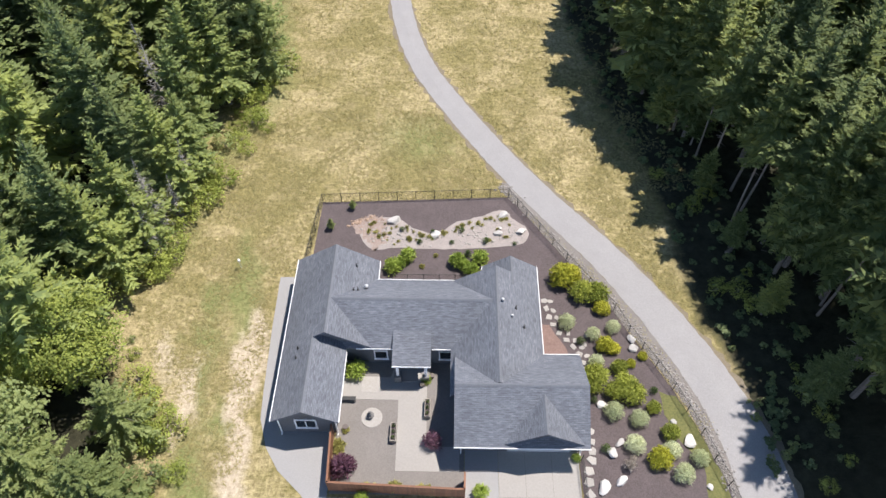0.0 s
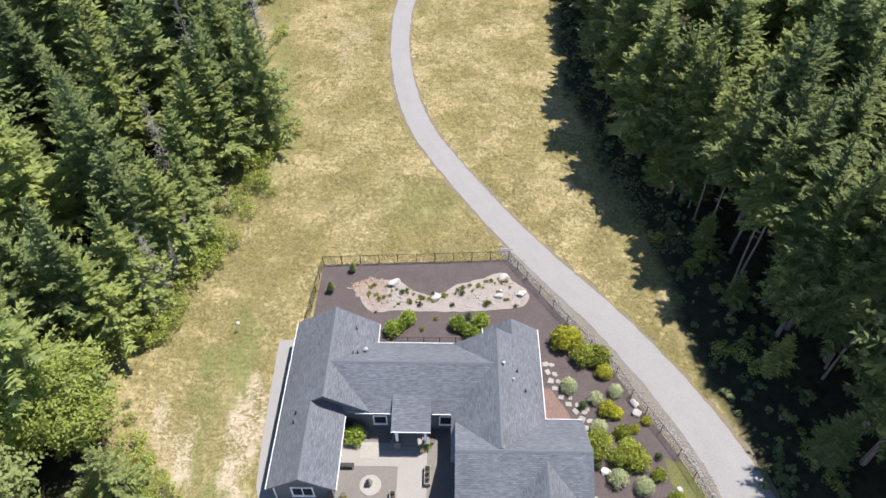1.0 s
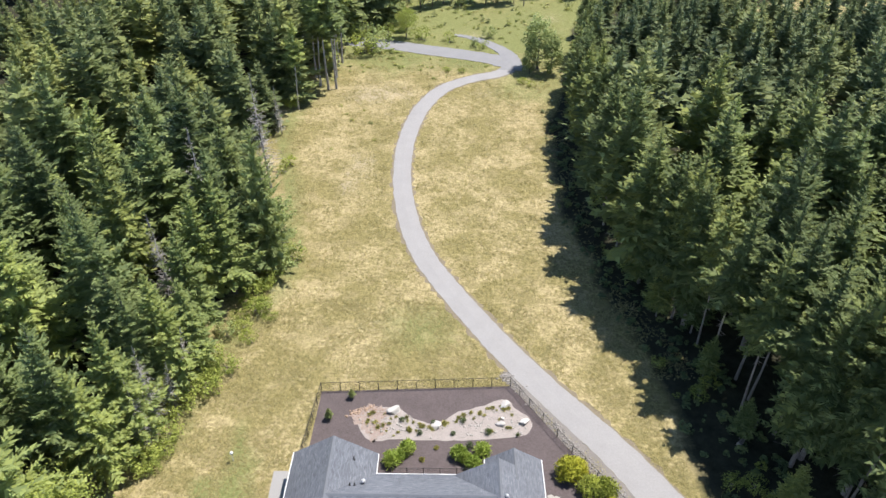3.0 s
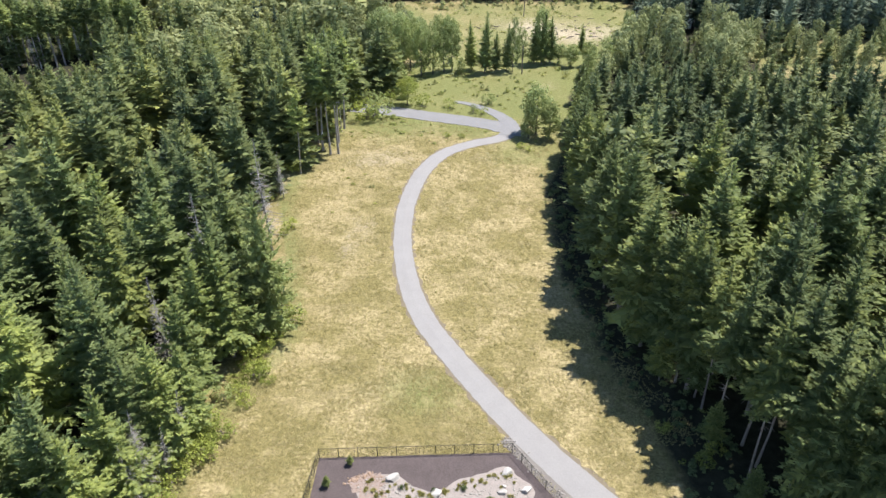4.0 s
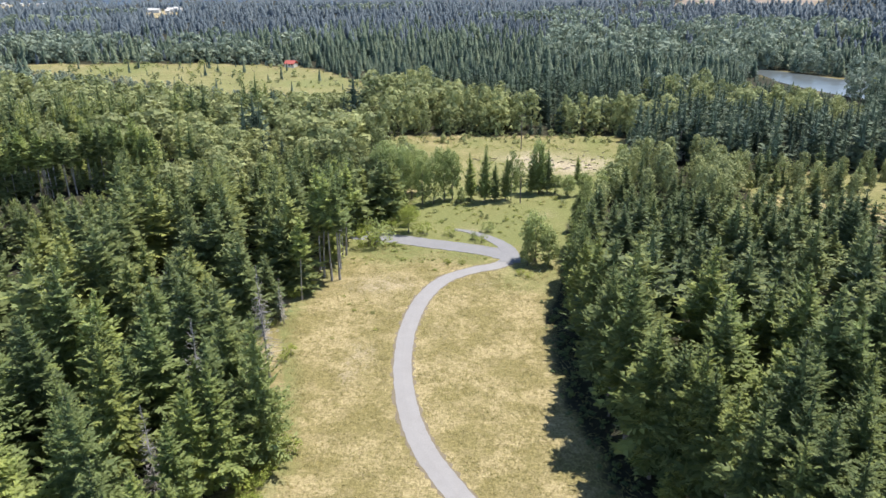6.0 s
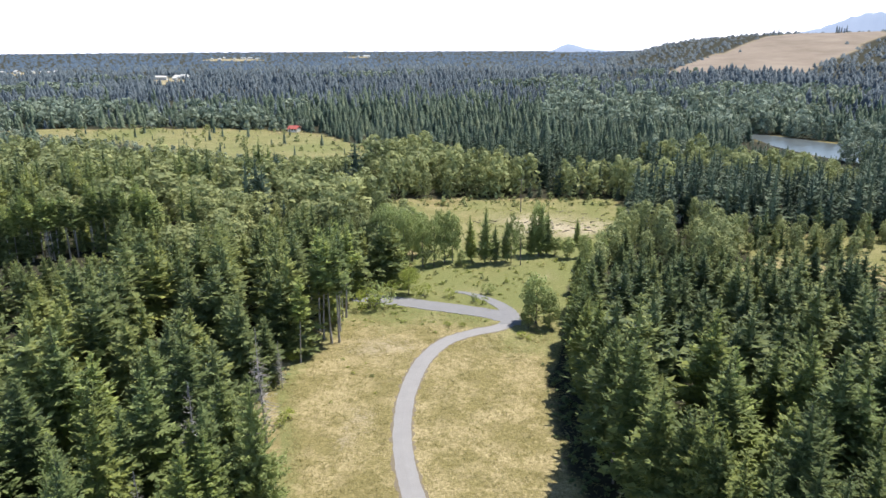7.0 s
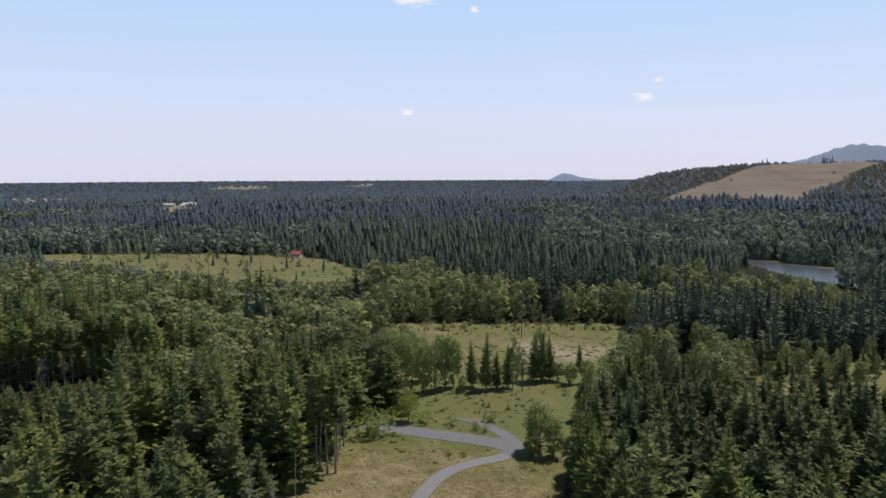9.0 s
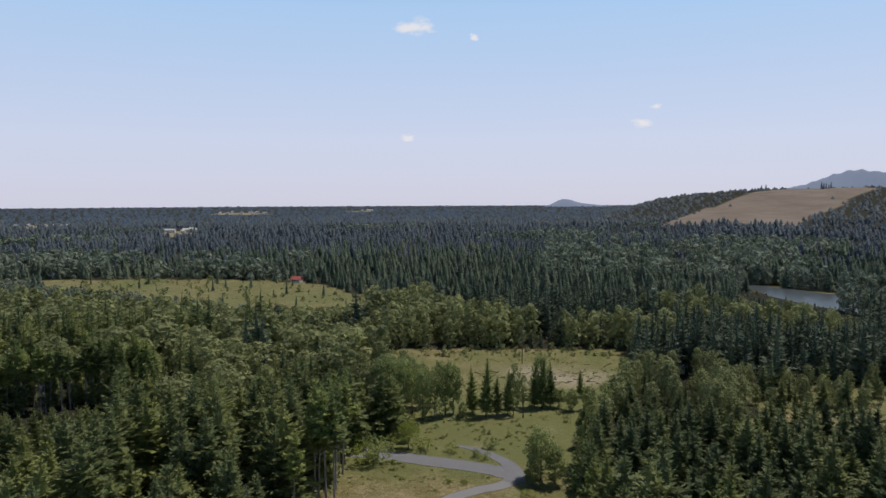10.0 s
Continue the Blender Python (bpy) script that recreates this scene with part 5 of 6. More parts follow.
# ---------- paving, beds and verges ----------
M_CONCRETE = surface("concrete", (0.27, 0.25, 0.228), (0.345, 0.325, 0.298), 0.35, 9.0, 0.85, bump=0.15)
M_PAD = surface("old_concrete", (0.252, 0.244, 0.237), (0.311, 0.303, 0.296), 0.3, 9.0, 0.9, bump=0.2)
M_FINES = surface("crushed_rock", (0.13, 0.117, 0.106), (0.252, 0.229, 0.208), 0.6, 12.0, 0.95, bump=0.4)
M_MULCH = surface("bark_mulch", (0.048, 0.037, 0.036), (0.142, 0.113, 0.112), 0.55, 9.0, 0.95, bump=0.6)
M_PEBBLE = surface("pale_pebbles", (0.21, 0.182, 0.166), (0.4, 0.352, 0.325), 1.1, 10.0, 0.9, bump=0.5)
M_REDROCK = surface("red_pebbles", (0.2, 0.15, 0.128), (0.36, 0.285, 0.245), 2.2, 12.0, 0.9, bump=0.5)
M_REDBARK = surface("red_chips", (0.13, 0.08, 0.068), (0.28, 0.19, 0.16), 1.6, 8.0, 0.95, bump=0.5)
M_LAWN = surface("mown_grass", (0.05, 0.062, 0.016), (0.19, 0.18, 0.06), 0.9, 7.0, 0.9, bump=0.5)
M_BOULDER = surface("boulder", (0.36, 0.34, 0.315), (0.6, 0.575, 0.545), 1.2, 7.0, 0.85, bump=0.5, vary=0.15)
M_FLAG = surface("flagstone", (0.281, 0.259, 0.229), (0.4, 0.377, 0.348), 1.5, 8.0, 0.85, vary=0.12)
M_ROADSTONE = surface("road_stones", (0.148, 0.133, 0.122), (0.333, 0.311, 0.289), 1.5, 8.0, 0.9, vary=0.3)
M_CEDAR = surface("cedar_board", (0.148, 0.0629, 0.0333), (0.266, 0.122, 0.0629), 1.0, 9.0, 0.7, vary=0.15)
M_PLANTER = surface("planter_wood", (0.222, 0.2, 0.163), (0.333, 0.303, 0.259), 1.0, 9.0, 0.8)
M_TERRA = surface("clay_pot", (0.074, 0.0592, 0.0518), (0.148, 0.118, 0.104), 1.0, 9.0, 0.6)


def wavy(ring, rng, step=0.7, amount=0.12):
    """An outline with soft uneven edges."""
    out = []
    for (x0, y0), (x1, y1) in zip(ring, ring[1:] + ring[:1]):
        n = max(1, int(math.hypot(x1 - x0, y1 - y0) / step))
        for k in range(n):
            out.append((x0 + (x1 - x0) * k / n + rng.uniform(-amount, amount), y0 + (y1 - y0) * k / n + rng.uniform(-amount, amount)))
    return out


def ground_patch(name, ring, top, material, label, category):
    return tagged(part(name, Geo().slab(ring, -0.1, top), material), label, category, kind="structure")


rng = np.random.default_rng(8)
MULCH = [(-13.3, 36.5), (7.0, 36.5), (7.0, 28.6), (10.0, 28.6), (10.0, 21), (10.35, 12), (22.5, 12), (21.6, 17.5), (21.0, 20), (19.9, 23.6), (18.4, 27.5), (17.35, 29.6), (15.5, 33), (14.4, 35.3), (12.6, 38.1), (10.8, 40.9), (7.4, 46.3), (5.7, 48.9), (-13.1, 47.9)]
ground_patch("mulch_bed", MULCH, 0.04, M_MULCH, "dark brown bark mulch garden bed round the house", "garden bed")
ground_patch("pebble_bed", wavy(smooth_line([(-9.6, 45.0), (-8.6, 43.0), (-7.5, 41.9), (-5.6, 42.2), (-3, 42.1), (0, 42.1), (3.2, 42.3), (6.4, 42.7), (7.4, 43.9), (7.0, 45.2), (5.9, 46.0), (5.3, 47.1), (4.0, 46.9), (2.6, 46.2), (0.5, 45.5), (-1.2, 44.3), (-2.8, 44.2), (-4.2, 44.9), (-5.4, 45.9), (-7.4, 45.9), (-9.6, 45.0)], 4)[:-1], rng, 0.5, 0.09), 0.055, M_PEBBLE, "pale pebble dry stream bed in the mulch", "pebble bed")
ground_patch("red_pebble_bed", wavy([(-9.9, 45.0), (-8.7, 43.3), (-7.6, 42.0), (-6.6, 42.4), (-6.3, 43.4), (-6.9, 44.3), (-6.2, 45.2), (-6.9, 46.0), (-8.2, 46.2), (-9.3, 45.8)], rng, 0.2, 0.3), 0.06, M_REDROCK, "reddish pebbles at the end of the stream bed", "pebble bed")
ground_patch("red_pebble_bed", wavy([(7.1, 33.9), (8.7, 33.6), (9.4, 32.2), (10.0, 31.0), (9.9, 29.3), (7.1, 29.3)], rng, 0.4, 0.08), 0.055, M_REDBARK, "reddish pebbles between wall and path", "pebble bed")
ground_patch("lawn_strip", wavy([(17.2, 27.4), (18.6, 26.9), (19.8, 23.9), (20.9, 20), (21.5, 16), (22, 12.5), (19.4, 12.5), (19.3, 18.6), (19.6, 21), (18.6, 22.4), (17.4, 24.4)], rng, 0.5, 0.1), 0.05, M_LAWN, "narrow strip of green grass along the fence", "lawn")
ground_patch("pavement", [(-15.9, 38.55), (-15.75, 33), (-15.45, 27), (-15.25, 24.4), (-14.4, 22.0), (-13.2, 20.2), (-11.2, 18.4), (-9.5, 16.2), (-9.0, 12), (2.2, 12), (2.2, 18.2), (-9.2, 18.2), (-9.2, 23.5), (-13.2, 23.5), (-13.2, 38.55)], 0.03, M_PAD, "pale grey compacted pad beside the west wing", "pavement")
ground_patch("court_surface", [(-9.05, 18.5), (1.1, 18.5), (1.1, 22.2), (0.8, 22.2), (0.8, 29.8), (-9.0, 29.8)], 0.035, M_FINES, "brown-grey crushed rock in the front court", "court")
ground_patch("concrete_path", [(-9.0, 26.25), (-4.25, 26.25), (-4.18, 20.3), (0.75, 20.3), (0.75, 22.3), (-1.85, 22.3), (-1.95, 28.2), (-2.0, 29.7), (-4.6, 29.7), (-5.0, 28.3), (-9.0, 28.3)], 0.06, M_CONCRETE, "smooth pale concrete path in the court", "path")
ground_patch("paving_pad", [(-7.35, 26.9), (-5.95, 26.9), (-5.95, 28.35), (-7.35, 28.35)], 0.07, M_FLAG, "square tan paving pad beside the path", "path")
ground_patch("driveway", [(3.75, 12), (9.95, 12), (9.95, 22.1), (3.75, 22.1)], 0.05, M_CONCRETE, "pale concrete driveway before the garage", "driveway")
ground_patch("driveway_strip", [(1.15, 12), (3.73, 12), (3.73, 22.1), (1.15, 22.1)], 0.045, M_PAD, "grey parking strip beside the driveway", "driveway")
porch = ground_patch("porch_floor", [(-4.75, 27.9), (-1.65, 27.9), (-1.65, 29.7), (-4.75, 29.7)], 0.12, M_CONCRETE, "raised concrete porch floor", "porch")
for x in (5.8, 7.85):
    part("joint", Geo().box(x - 0.012, x + 0.012, 12, 21.9, 0.045, 0.054), M_FINES, bpy.data.objects["driveway"])
part("joint", Geo().box(3.8, 9.9, 18.4, 18.43, 0.045, 0.054), M_FINES, bpy.data.objects["driveway"])


# ---------- stones ----------
def rock_mesh(seed, material, flat=0.6, detail=2):
    rng_ = np.random.default_rng(seed)
    bm = bmesh.new()
    bmesh.ops.create_icosphere(bm, subdivisions=detail, radius=1.0)
    cut = [(Vector(rng_.normal(0, 1, 3)).normalized(), rng_.uniform(0.42, 0.78)) for _ in range(12)]
    for v in bm.verts:
        for n, d in cut:
            k = v.co.dot(n)
            if k > d:
                v.co -= n * (k - d)
        v.co *= 1 + 0.08 * noise.noise(v.co * 2.0 + Vector((seed, 0, 0)))
        v.co.z *= flat
    me = bpy.data.meshes.new("rock")
    bm.to_mesh(me)
    bm.free()
    me.materials.append(material)
    return me


ROCKS = [rock_mesh(s, M_BOULDER) for s in range(5)]


def flag_mesh(seed):
    """A flat slab with a few straight broken edges and a worn rim."""
    r_ = np.random.default_rng(seed)
    n = int(r_.integers(4, 6))
    ring = [(math.cos(math.tau * (i + r_.uniform(-0.16, 0.16)) / n + 0.7) * r_.uniform(0.85, 1.1), math.sin(math.tau * (i + r_.uniform(-0.16, 0.16)) / n + 0.7) * r_.uniform(0.85, 1.1)) for i in range(n)]
    vs = [(x, y, -0.1) for x, y in ring] + [(x, y, 0.1) for x, y in ring] + [(x * 0.9, y * 0.9, 0.16) for x, y in ring]
    fs = [tuple(range(n - 1, -1, -1)), tuple(range(2 * n, 3 * n))] + [(k * n + i, k * n + (i + 1) % n, (k + 1) * n + (i + 1) % n, (k + 1) * n + i) for k in (0, 1) for i in range(n)]
    return Geo().add(vs, fs).mesh("flagstone", M_FLAG)


FLAGS = [flag_mesh(20 + s) for s in range(6)]
PEBBLES = [rock_mesh(40 + s, M_ROADSTONE, 0.6, 1) for s in range(3)]
rng = np.random.default_rng(9)
for x, y, r in [(15.61, 32.17, 0.43), (15.58, 31.27, 0.47), (12.23, 26.0, 0.43), (18.85, 23.16, 0.55), (17.8, 24.66, 0.26), (12.71, 21.99, 0.5), (13.25, 22.74, 0.36), (13.04, 19.69, 0.45), (11.61, 19.1, 0.55), (19.61, 19.49, 0.26), (11.8, 32.62, 0.21),
                (-5.63, 45.47, 0.62), (-1.68, 43.65, 0.58), (4.94, 46.22, 0.5), (6.63, 44.28, 0.52), (4.36, 43.96, 0.4), (4.61, 44.75, 0.2)]:
    ob = tagged(new("boulder", pick(rng, ROCKS)), "pale angular landscape boulder in the garden bed", "boulder", "garden boulders")
    ob.matrix_world = pose(x, y, 0.05 + r * 0.25, rng.uniform(-12, 12), rng.uniform(-12, 12), rng.uniform(0, 360)) @ Matrix.Diagonal((r * rng.uniform(1.25, 1.6), r * rng.uniform(0.85, 1.1), r * 1.25, 1))
ARC = smooth_line([(8.35, 36.2), (8.6, 34.9), (9.0, 33.7), (9.7, 32.5), (10.5, 31.5), (11.1, 30.3), (11.35, 29.3)], 3)
steps = [(x, y, 0.3) for x, y in ARC[::2]] + [(x + 0.5, y + 0.28, 0.24) for x, y in ARC[1::2]]
steps += [(11.19, 23.74, 0.26), (11.15, 22.94, 0.28), (11.14, 22.1, 0.32), (10.98, 21.42, 0.36), (10.66, 20.52, 0.36), (10.55, 19.64, 0.36), (10.6, 18.7, 0.36), (11.5, 31.7, 0.2)]
for x, y, r in steps:
    ob = tagged(new("stepping_stone", pick(rng, FLAGS)), "flat pale stepping stone set in mulch", "stepping stone", "stepping stone path")
    ob.matrix_world = pose(x, y, 0.06, 0, 0, rng.uniform(0, 360)) @ Matrix.Diagonal((r * 1.3, r * rng.uniform(0.95, 1.2), r, 1))

stone_edge = smooth_line([(5.0, 50.6), (7.9, 46.2), (10.9, 41.7), (13.6, 37.5), (16.0, 33.4), (17.9, 29.9), (19.2, 27.2), (20.3, 24.2), (21.0, 21), (21.3, 17), (20.6, 12)], 12)
pieces = []
base_v = [(np.array([v.co[:] for v in me.vertices]), np.array([p.vertices[:] for p in me.polygons])) for me in PEBBLES]
for x, y in stone_edge:
    for k in range(9):
        v, f = base_v[int(rng.integers(3))]
        s = rng.uniform(0.05, 0.15)
        pieces.append((moved(v, x + 0.1 + rng.normal(0, 0.27), y + 0.05 + rng.normal(0, 0.27), 0.04, s, rng.uniform(0.9, 1.4), rng.uniform(0, 6.28)), f, rng.random()))
merged("stone_edging", pieces, M_ROADSTONE, "loose grey stones along the driveway's edge", "stones")
ground_patch("gravel_verge", wavy([(x + 1.0, y + 0.55) for x, y in stone_edge] + [(x - 0.42, y - 0.3) for x, y in stone_edge[::-1]], rng, 0.6, 0.08), 0.025, M_FINES, "grey rocky verge between fence and driveway", "verge")
pieces = []
for i in range(1700):
    x, y = rng.uniform(-9, 7.2), rng.uniform(42.1, 46.8)
    if inside(x, y, [(-9.4, 44.9), (-7.5, 42.1), (0, 42.3), (6.4, 42.9), (7.1, 44), (5.3, 46.8), (2.6, 46), (0.5, 45.2), (-1.2, 44.1), (-2.8, 44), (-5.4, 45.7), (-7.4, 45.7)]):
        v, f = base_v[int(rng.integers(3))]
        pieces.append((moved(v, x, y, 0.06, rng.uniform(0.03, 0.07) if rng.random() < 0.85 else rng.uniform(0.08, 0.17), 1.2, rng.uniform(0, 6.28)), f, rng.random()))
merged("stream_pebbles", pieces, M_FLAG, "larger pale pebbles in the dry stream bed", "stones")
M_RUST = surface("rusty_stone", (0.22, 0.145, 0.1), (0.41, 0.3, 0.22), 1.5, 9.0, 0.9, bump=0.4)
pieces = []
for i in range(230):
    # thick along the outer rim, thinning into the bed
    q = rng.random()
    x, y = (rng.normal(-8.6, 0.75), 0) if q < 0.45 else (rng.uniform(-9.8, -6.2), 0)
    y = 46.0 - 0.5 * abs(x + 8.0) + rng.normal(0, 0.16) if q < 0.45 else rng.uniform(42.6, 45.8)
    if q >= 0.45 and x < -9.9 + (45.0 - y) * 0.85:
        continue
    v, f = base_v[int(rng.integers(3))]
    pieces.append((moved(v, x, y, 0.065, rng.uniform(0.1, 0.24) if q < 0.12 else rng.uniform(0.04, 0.1), 1.2, rng.uniform(0, 6.28)), f, rng.random()))
merged("rusty_stones", pieces, M_RUST, "rust-coloured stones at the rim of the stream bed", "stones")


# ---------- shrubs ----------
def leaf_stuff(name, dark, light):
    return foliage(name, dark, light, clear=0.3)


def shrub_crown(rng, tall, wide, lobes, leaves, size, loose):
    """A low shrub: a dome of leafy lobes; loose ones have long shoots that stand out, clipped ones keep close."""
    vs = []
    for c in range(lobes):
        a, ring = 2.4 * c, math.sqrt((c + 0.5) / lobes)
        r = wide * rng.uniform(0.36, 0.48)
        centre = np.array([ring * (wide - r) * math.cos(a), ring * (wide - r) * math.sin(a), (tall - r) * (1 - 0.62 * ring ** 2) * rng.uniform(0.8, 1.0)])
        q = rng.normal(0, 1, (leaves, 3)) + np.array([0.5 * ring * math.cos(a), 0.5 * ring * math.sin(a), 0.55])
        q /= np.linalg.norm(q, axis=1)[:, None]
        p = centre + q * (r * rng.uniform(1 - 0.25 - 0.3 * loose, 1.06 + 0.15 * loose, leaves))[:, None]
        p[:, 2] = np.maximum(p[:, 2], 0.03)
        d = q * loose + np.array([0, 0, 0.4 * loose]) + rng.normal(0, 0.6, (leaves, 3))
        n = q + rng.normal(0, 0.35, (leaves, 3))
        w = np.cross(n, d)
        w /= np.linalg.norm(w, axis=1)[:, None]
        d = np.cross(w, n) * (1 - loose) + d * loose
        d /= np.linalg.norm(d, axis=1)[:, None]
        s = size * rng.uniform(0.6, 1.35, leaves)[:, None]
        vs.append(np.stack([p - w * s * 0.45, p + w * s * 0.45, p + d * s * (1.2 + loose)], 1).reshape(-1, 3))
    v = np.concatenate(vs)
    return v, np.arange(len(v)).reshape(-1, 3)


SHRUB = {}
for name, seed, dark, light, label, dims in (
        ("yellow", 1, (0.29, 0.3, 0.035), (0.62, 0.59, 0.075), "golden yellow garden shrub", (1.35, 1.0, 16, 95, 0.11, 0.5)),
        ("olive", 2, (0.18, 0.22, 0.036), (0.46, 0.49, 0.1), "loose olive-green garden shrub", (1.35, 1.0, 15, 95, 0.11, 0.6)),
        ("pale", 3, (0.38, 0.42, 0.22), (0.72, 0.75, 0.47), "round pale variegated garden shrub", (1.2, 0.86, 20, 95, 0.07, 0.1)),
        ("ball", 4, (0.043, 0.0731, 0.0215), (0.103, 0.146, 0.043), "small dark clipped round shrub", (1.3, 0.85, 12, 80, 0.08, 0.0)),
        ("light", 5, (0.2, 0.28, 0.05), (0.45, 0.54, 0.12), "light green feathery garden shrub", (1.45, 0.95, 11, 80, 0.14, 0.9)),
        ("purple", 6, (0.12, 0.0516, 0.0774), (0.31, 0.172, 0.224), "purple-leaved smoke bush in the court", (1.5, 0.98, 12, 75, 0.11, 0.8)),
        ("flower", 7, (0.172, 0.129, 0.086), (0.645, 0.585, 0.516), "shrub with cream-white blossom", (1.5, 0.85, 11, 55, 0.09, 0.6)),
        ("tuft", 9, (0.17, 0.17, 0.04), (0.45, 0.42, 0.16), "small tuft of bunch grass between pebbles", (1.1, 0.85, 4, 22, 0.3, 0.9)),
        ("grass", 8, (0.258, 0.241, 0.0688), (0.516, 0.482, 0.172), "tuft of dry yellow ornamental grass", (1.2, 0.85, 7, 60, 0.2, 1.0))):
    r_ = np.random.default_rng(seed)
    tall, wide, lobes, leaves, size, loose = dims
    kinds = []
    for k in range(2):
        v, f = shrub_crown(r_, tall, wide, lobes, leaves, size, loose)
        kinds.append(tri_mesh("leaves", v, f, SHRUB[name][0][0].materials[0] if name in SHRUB else leaf_stuff(name + "_leaves", dark, light)))
        stems = Geo()
        for s in range(7):
            a = s * 0.9 + k
            stems.tube((0.05 * math.cos(a), 0.05 * math.sin(a), 0), (0.5 * wide * math.cos(a), 0.5 * wide * math.sin(a), tall * 0.6), 0.03, 0.01, 5)
        SHRUB.setdefault(name, []).append((kinds[-1], stems.mesh("stems", M_BARK)))
    SHRUB[name + "_label"] = label


def shrub(kind, x, y, r, rng, tall=1.0, z=0.0):
    t = thing("shrub", SHRUB[kind + "_label"], "shrub", group="garden shrubs")
    t.matrix_world = pose(x, y, z, 0, 0, rng.uniform(0, 360)) @ Matrix.Diagonal((r * 1.14, r * 1.14, r * tall * 1.14, 1))
    leaves, stems = SHRUB[kind][int(rng.integers(2))]
    for n, me in (("stems", stems), ("leaves", leaves)):
        p = new(n, me)
        p.parent = t


rng = np.random.default_rng(12)
for kind, tall, spots in (
        ("yellow", 1.0, [(10.2, 38.5, 1.3), (11.0, 39.0, 0.9), (13.36, 35.26, 0.75), (13.2, 31.5, 0.8), (13.9, 31.2, 0.6), (16.22, 21.44, 0.95), (15.21, 29.83, 0.42), (16.27, 30.55, 0.42)]),
        ("olive", 1.0, [(11.78, 36.89, 1.1), (13.1, 36.7, 1.1), (12.0, 28.4, 1.1), (11.6, 27.6, 0.8), (14.3, 27.5, 1.1), (14.9, 26.9, 1.0), (13.4, 27.1, 0.8), (14.15, 29.33, 0.72), (17.39, 23.62, 0.72), (16.42, 25.77, 0.6)]),
        ("pale", 1.0, [(10.11, 33.73, 0.95), (12.31, 32.61, 0.78), (14.11, 33.33, 0.8), (12.23, 29.83, 0.85), (13.14, 25.32, 0.98), (15.08, 24.72, 0.94), (14.44, 22.55, 0.98), (17.21, 22.13, 0.9), (19.26, 21.58, 0.86), (17.81, 20.32, 0.98)]),
        ("ball", 1.0, [(11.17, 31.91, 0.52), (16.71, 27.33, 0.44), (12.15, 22.27, 0.52), (-4.89, 44.35, 0.36), (-3.12, 42.82, 0.36), (-1.9, 44.04, 0.36), (-0.03, 42.79, 0.32), (0.9, 44.3, 0.4), (3.23, 42.98, 0.46), (5.99, 42.75, 0.28), (1.49, 41.36, 0.5), (11.7, 26.4, 0.4)]),
        ("light", 1.0, [(-5.5, 39.6, 0.8), (-4.9, 40.0, 0.6), (-4.15, 40.84, 0.78), (0.5, 40.3, 0.8), (1.1, 39.9, 0.6), (2.64, 40.61, 0.82), (1.78, 39.28, 0.74), (-7.84, 28.66, 0.85), (-2.0, 28.01, 0.42), (2.32, 18.67, 0.6), (-6.52, 18.0, 0.55), (9.76, 21.5, 0.36)]),
        ("purple", 1.1, [(-8.23, 20.3, 1.0), (-7.7, 20.7, 0.6), (-1.38, 22.6, 0.75), (-8.3, 21.2, 0.4)]),
        ("flower", 1.15, [(13.8, 20.9, 0.6), (14.15, 21.4, 0.4), (-2.3, 27.6, 0.28)]),
        ("grass", 0.8, [(-8.65, 22.3, 0.5), (-8.6, 21.7, 0.42), (-4.06, 19.0, 0.5), (-6.19, 18.95, 0.42), (-5.6, 18.95, 0.35), (-2.14, 18.9, 0.42), (-1.5, 18.9, 0.35), (-8.26, 23.52, 0.3), (-2.8, 39.9, 0.26), (-1.56, 41.2, 0.24)])):
    for x, y, r in spots:
        shrub(kind, x, y, r, rng, tall, 0.04)
for x, y, h in ((-11.84, 44.5, 1.5), (-9.99, 47.12, 1.3)):
    t = thing("young_spruce", "small dark green young spruce in the mulch", "shrub", group="young spruces")
    me = KINDS["spruce_behind"][0]
    t.matrix_world = pose(x, y, 0.03, 0, 0, 40 * x) @ Matrix.Diagonal((h / me[0] * 1.5, h / me[0] * 1.5, h / me[0], 1))
    for n, data in (("trunk", me[2]), ("crown", me[1])):
        p = new(n, data)
        p.parent = t
# low tufts of bunch grass between the pebbles
for i in range(120):
    x, y = (rng.uniform(-8.6, 6.8), rng.uniform(42.3, 46.4)) if i < 70 else (rng.uniform(-4.5, 5.6), 0)
    if i >= 70:
        y = float(np.interp(x, [-4.5, -2.8, -1.2, 0.5, 2.6, 4, 5.6], [44.8, 44.1, 44.1, 45.2, 46.0, 46.6, 46.2])) - abs(rng.normal(0, 0.35))
    if inside(x, y, [(-9.2, 44.9), (-7.5, 42.4), (6.4, 43), (6.9, 44), (5.2, 46.5), (2.6, 45.8), (0.5, 45), (-1.2, 43.9), (-2.8, 43.8), (-5.4, 45.4), (-7.4, 45.4)]):
        shrub("tuft", x, y, rng.uniform(0.12, 0.27), rng, 0.75, 0.05)


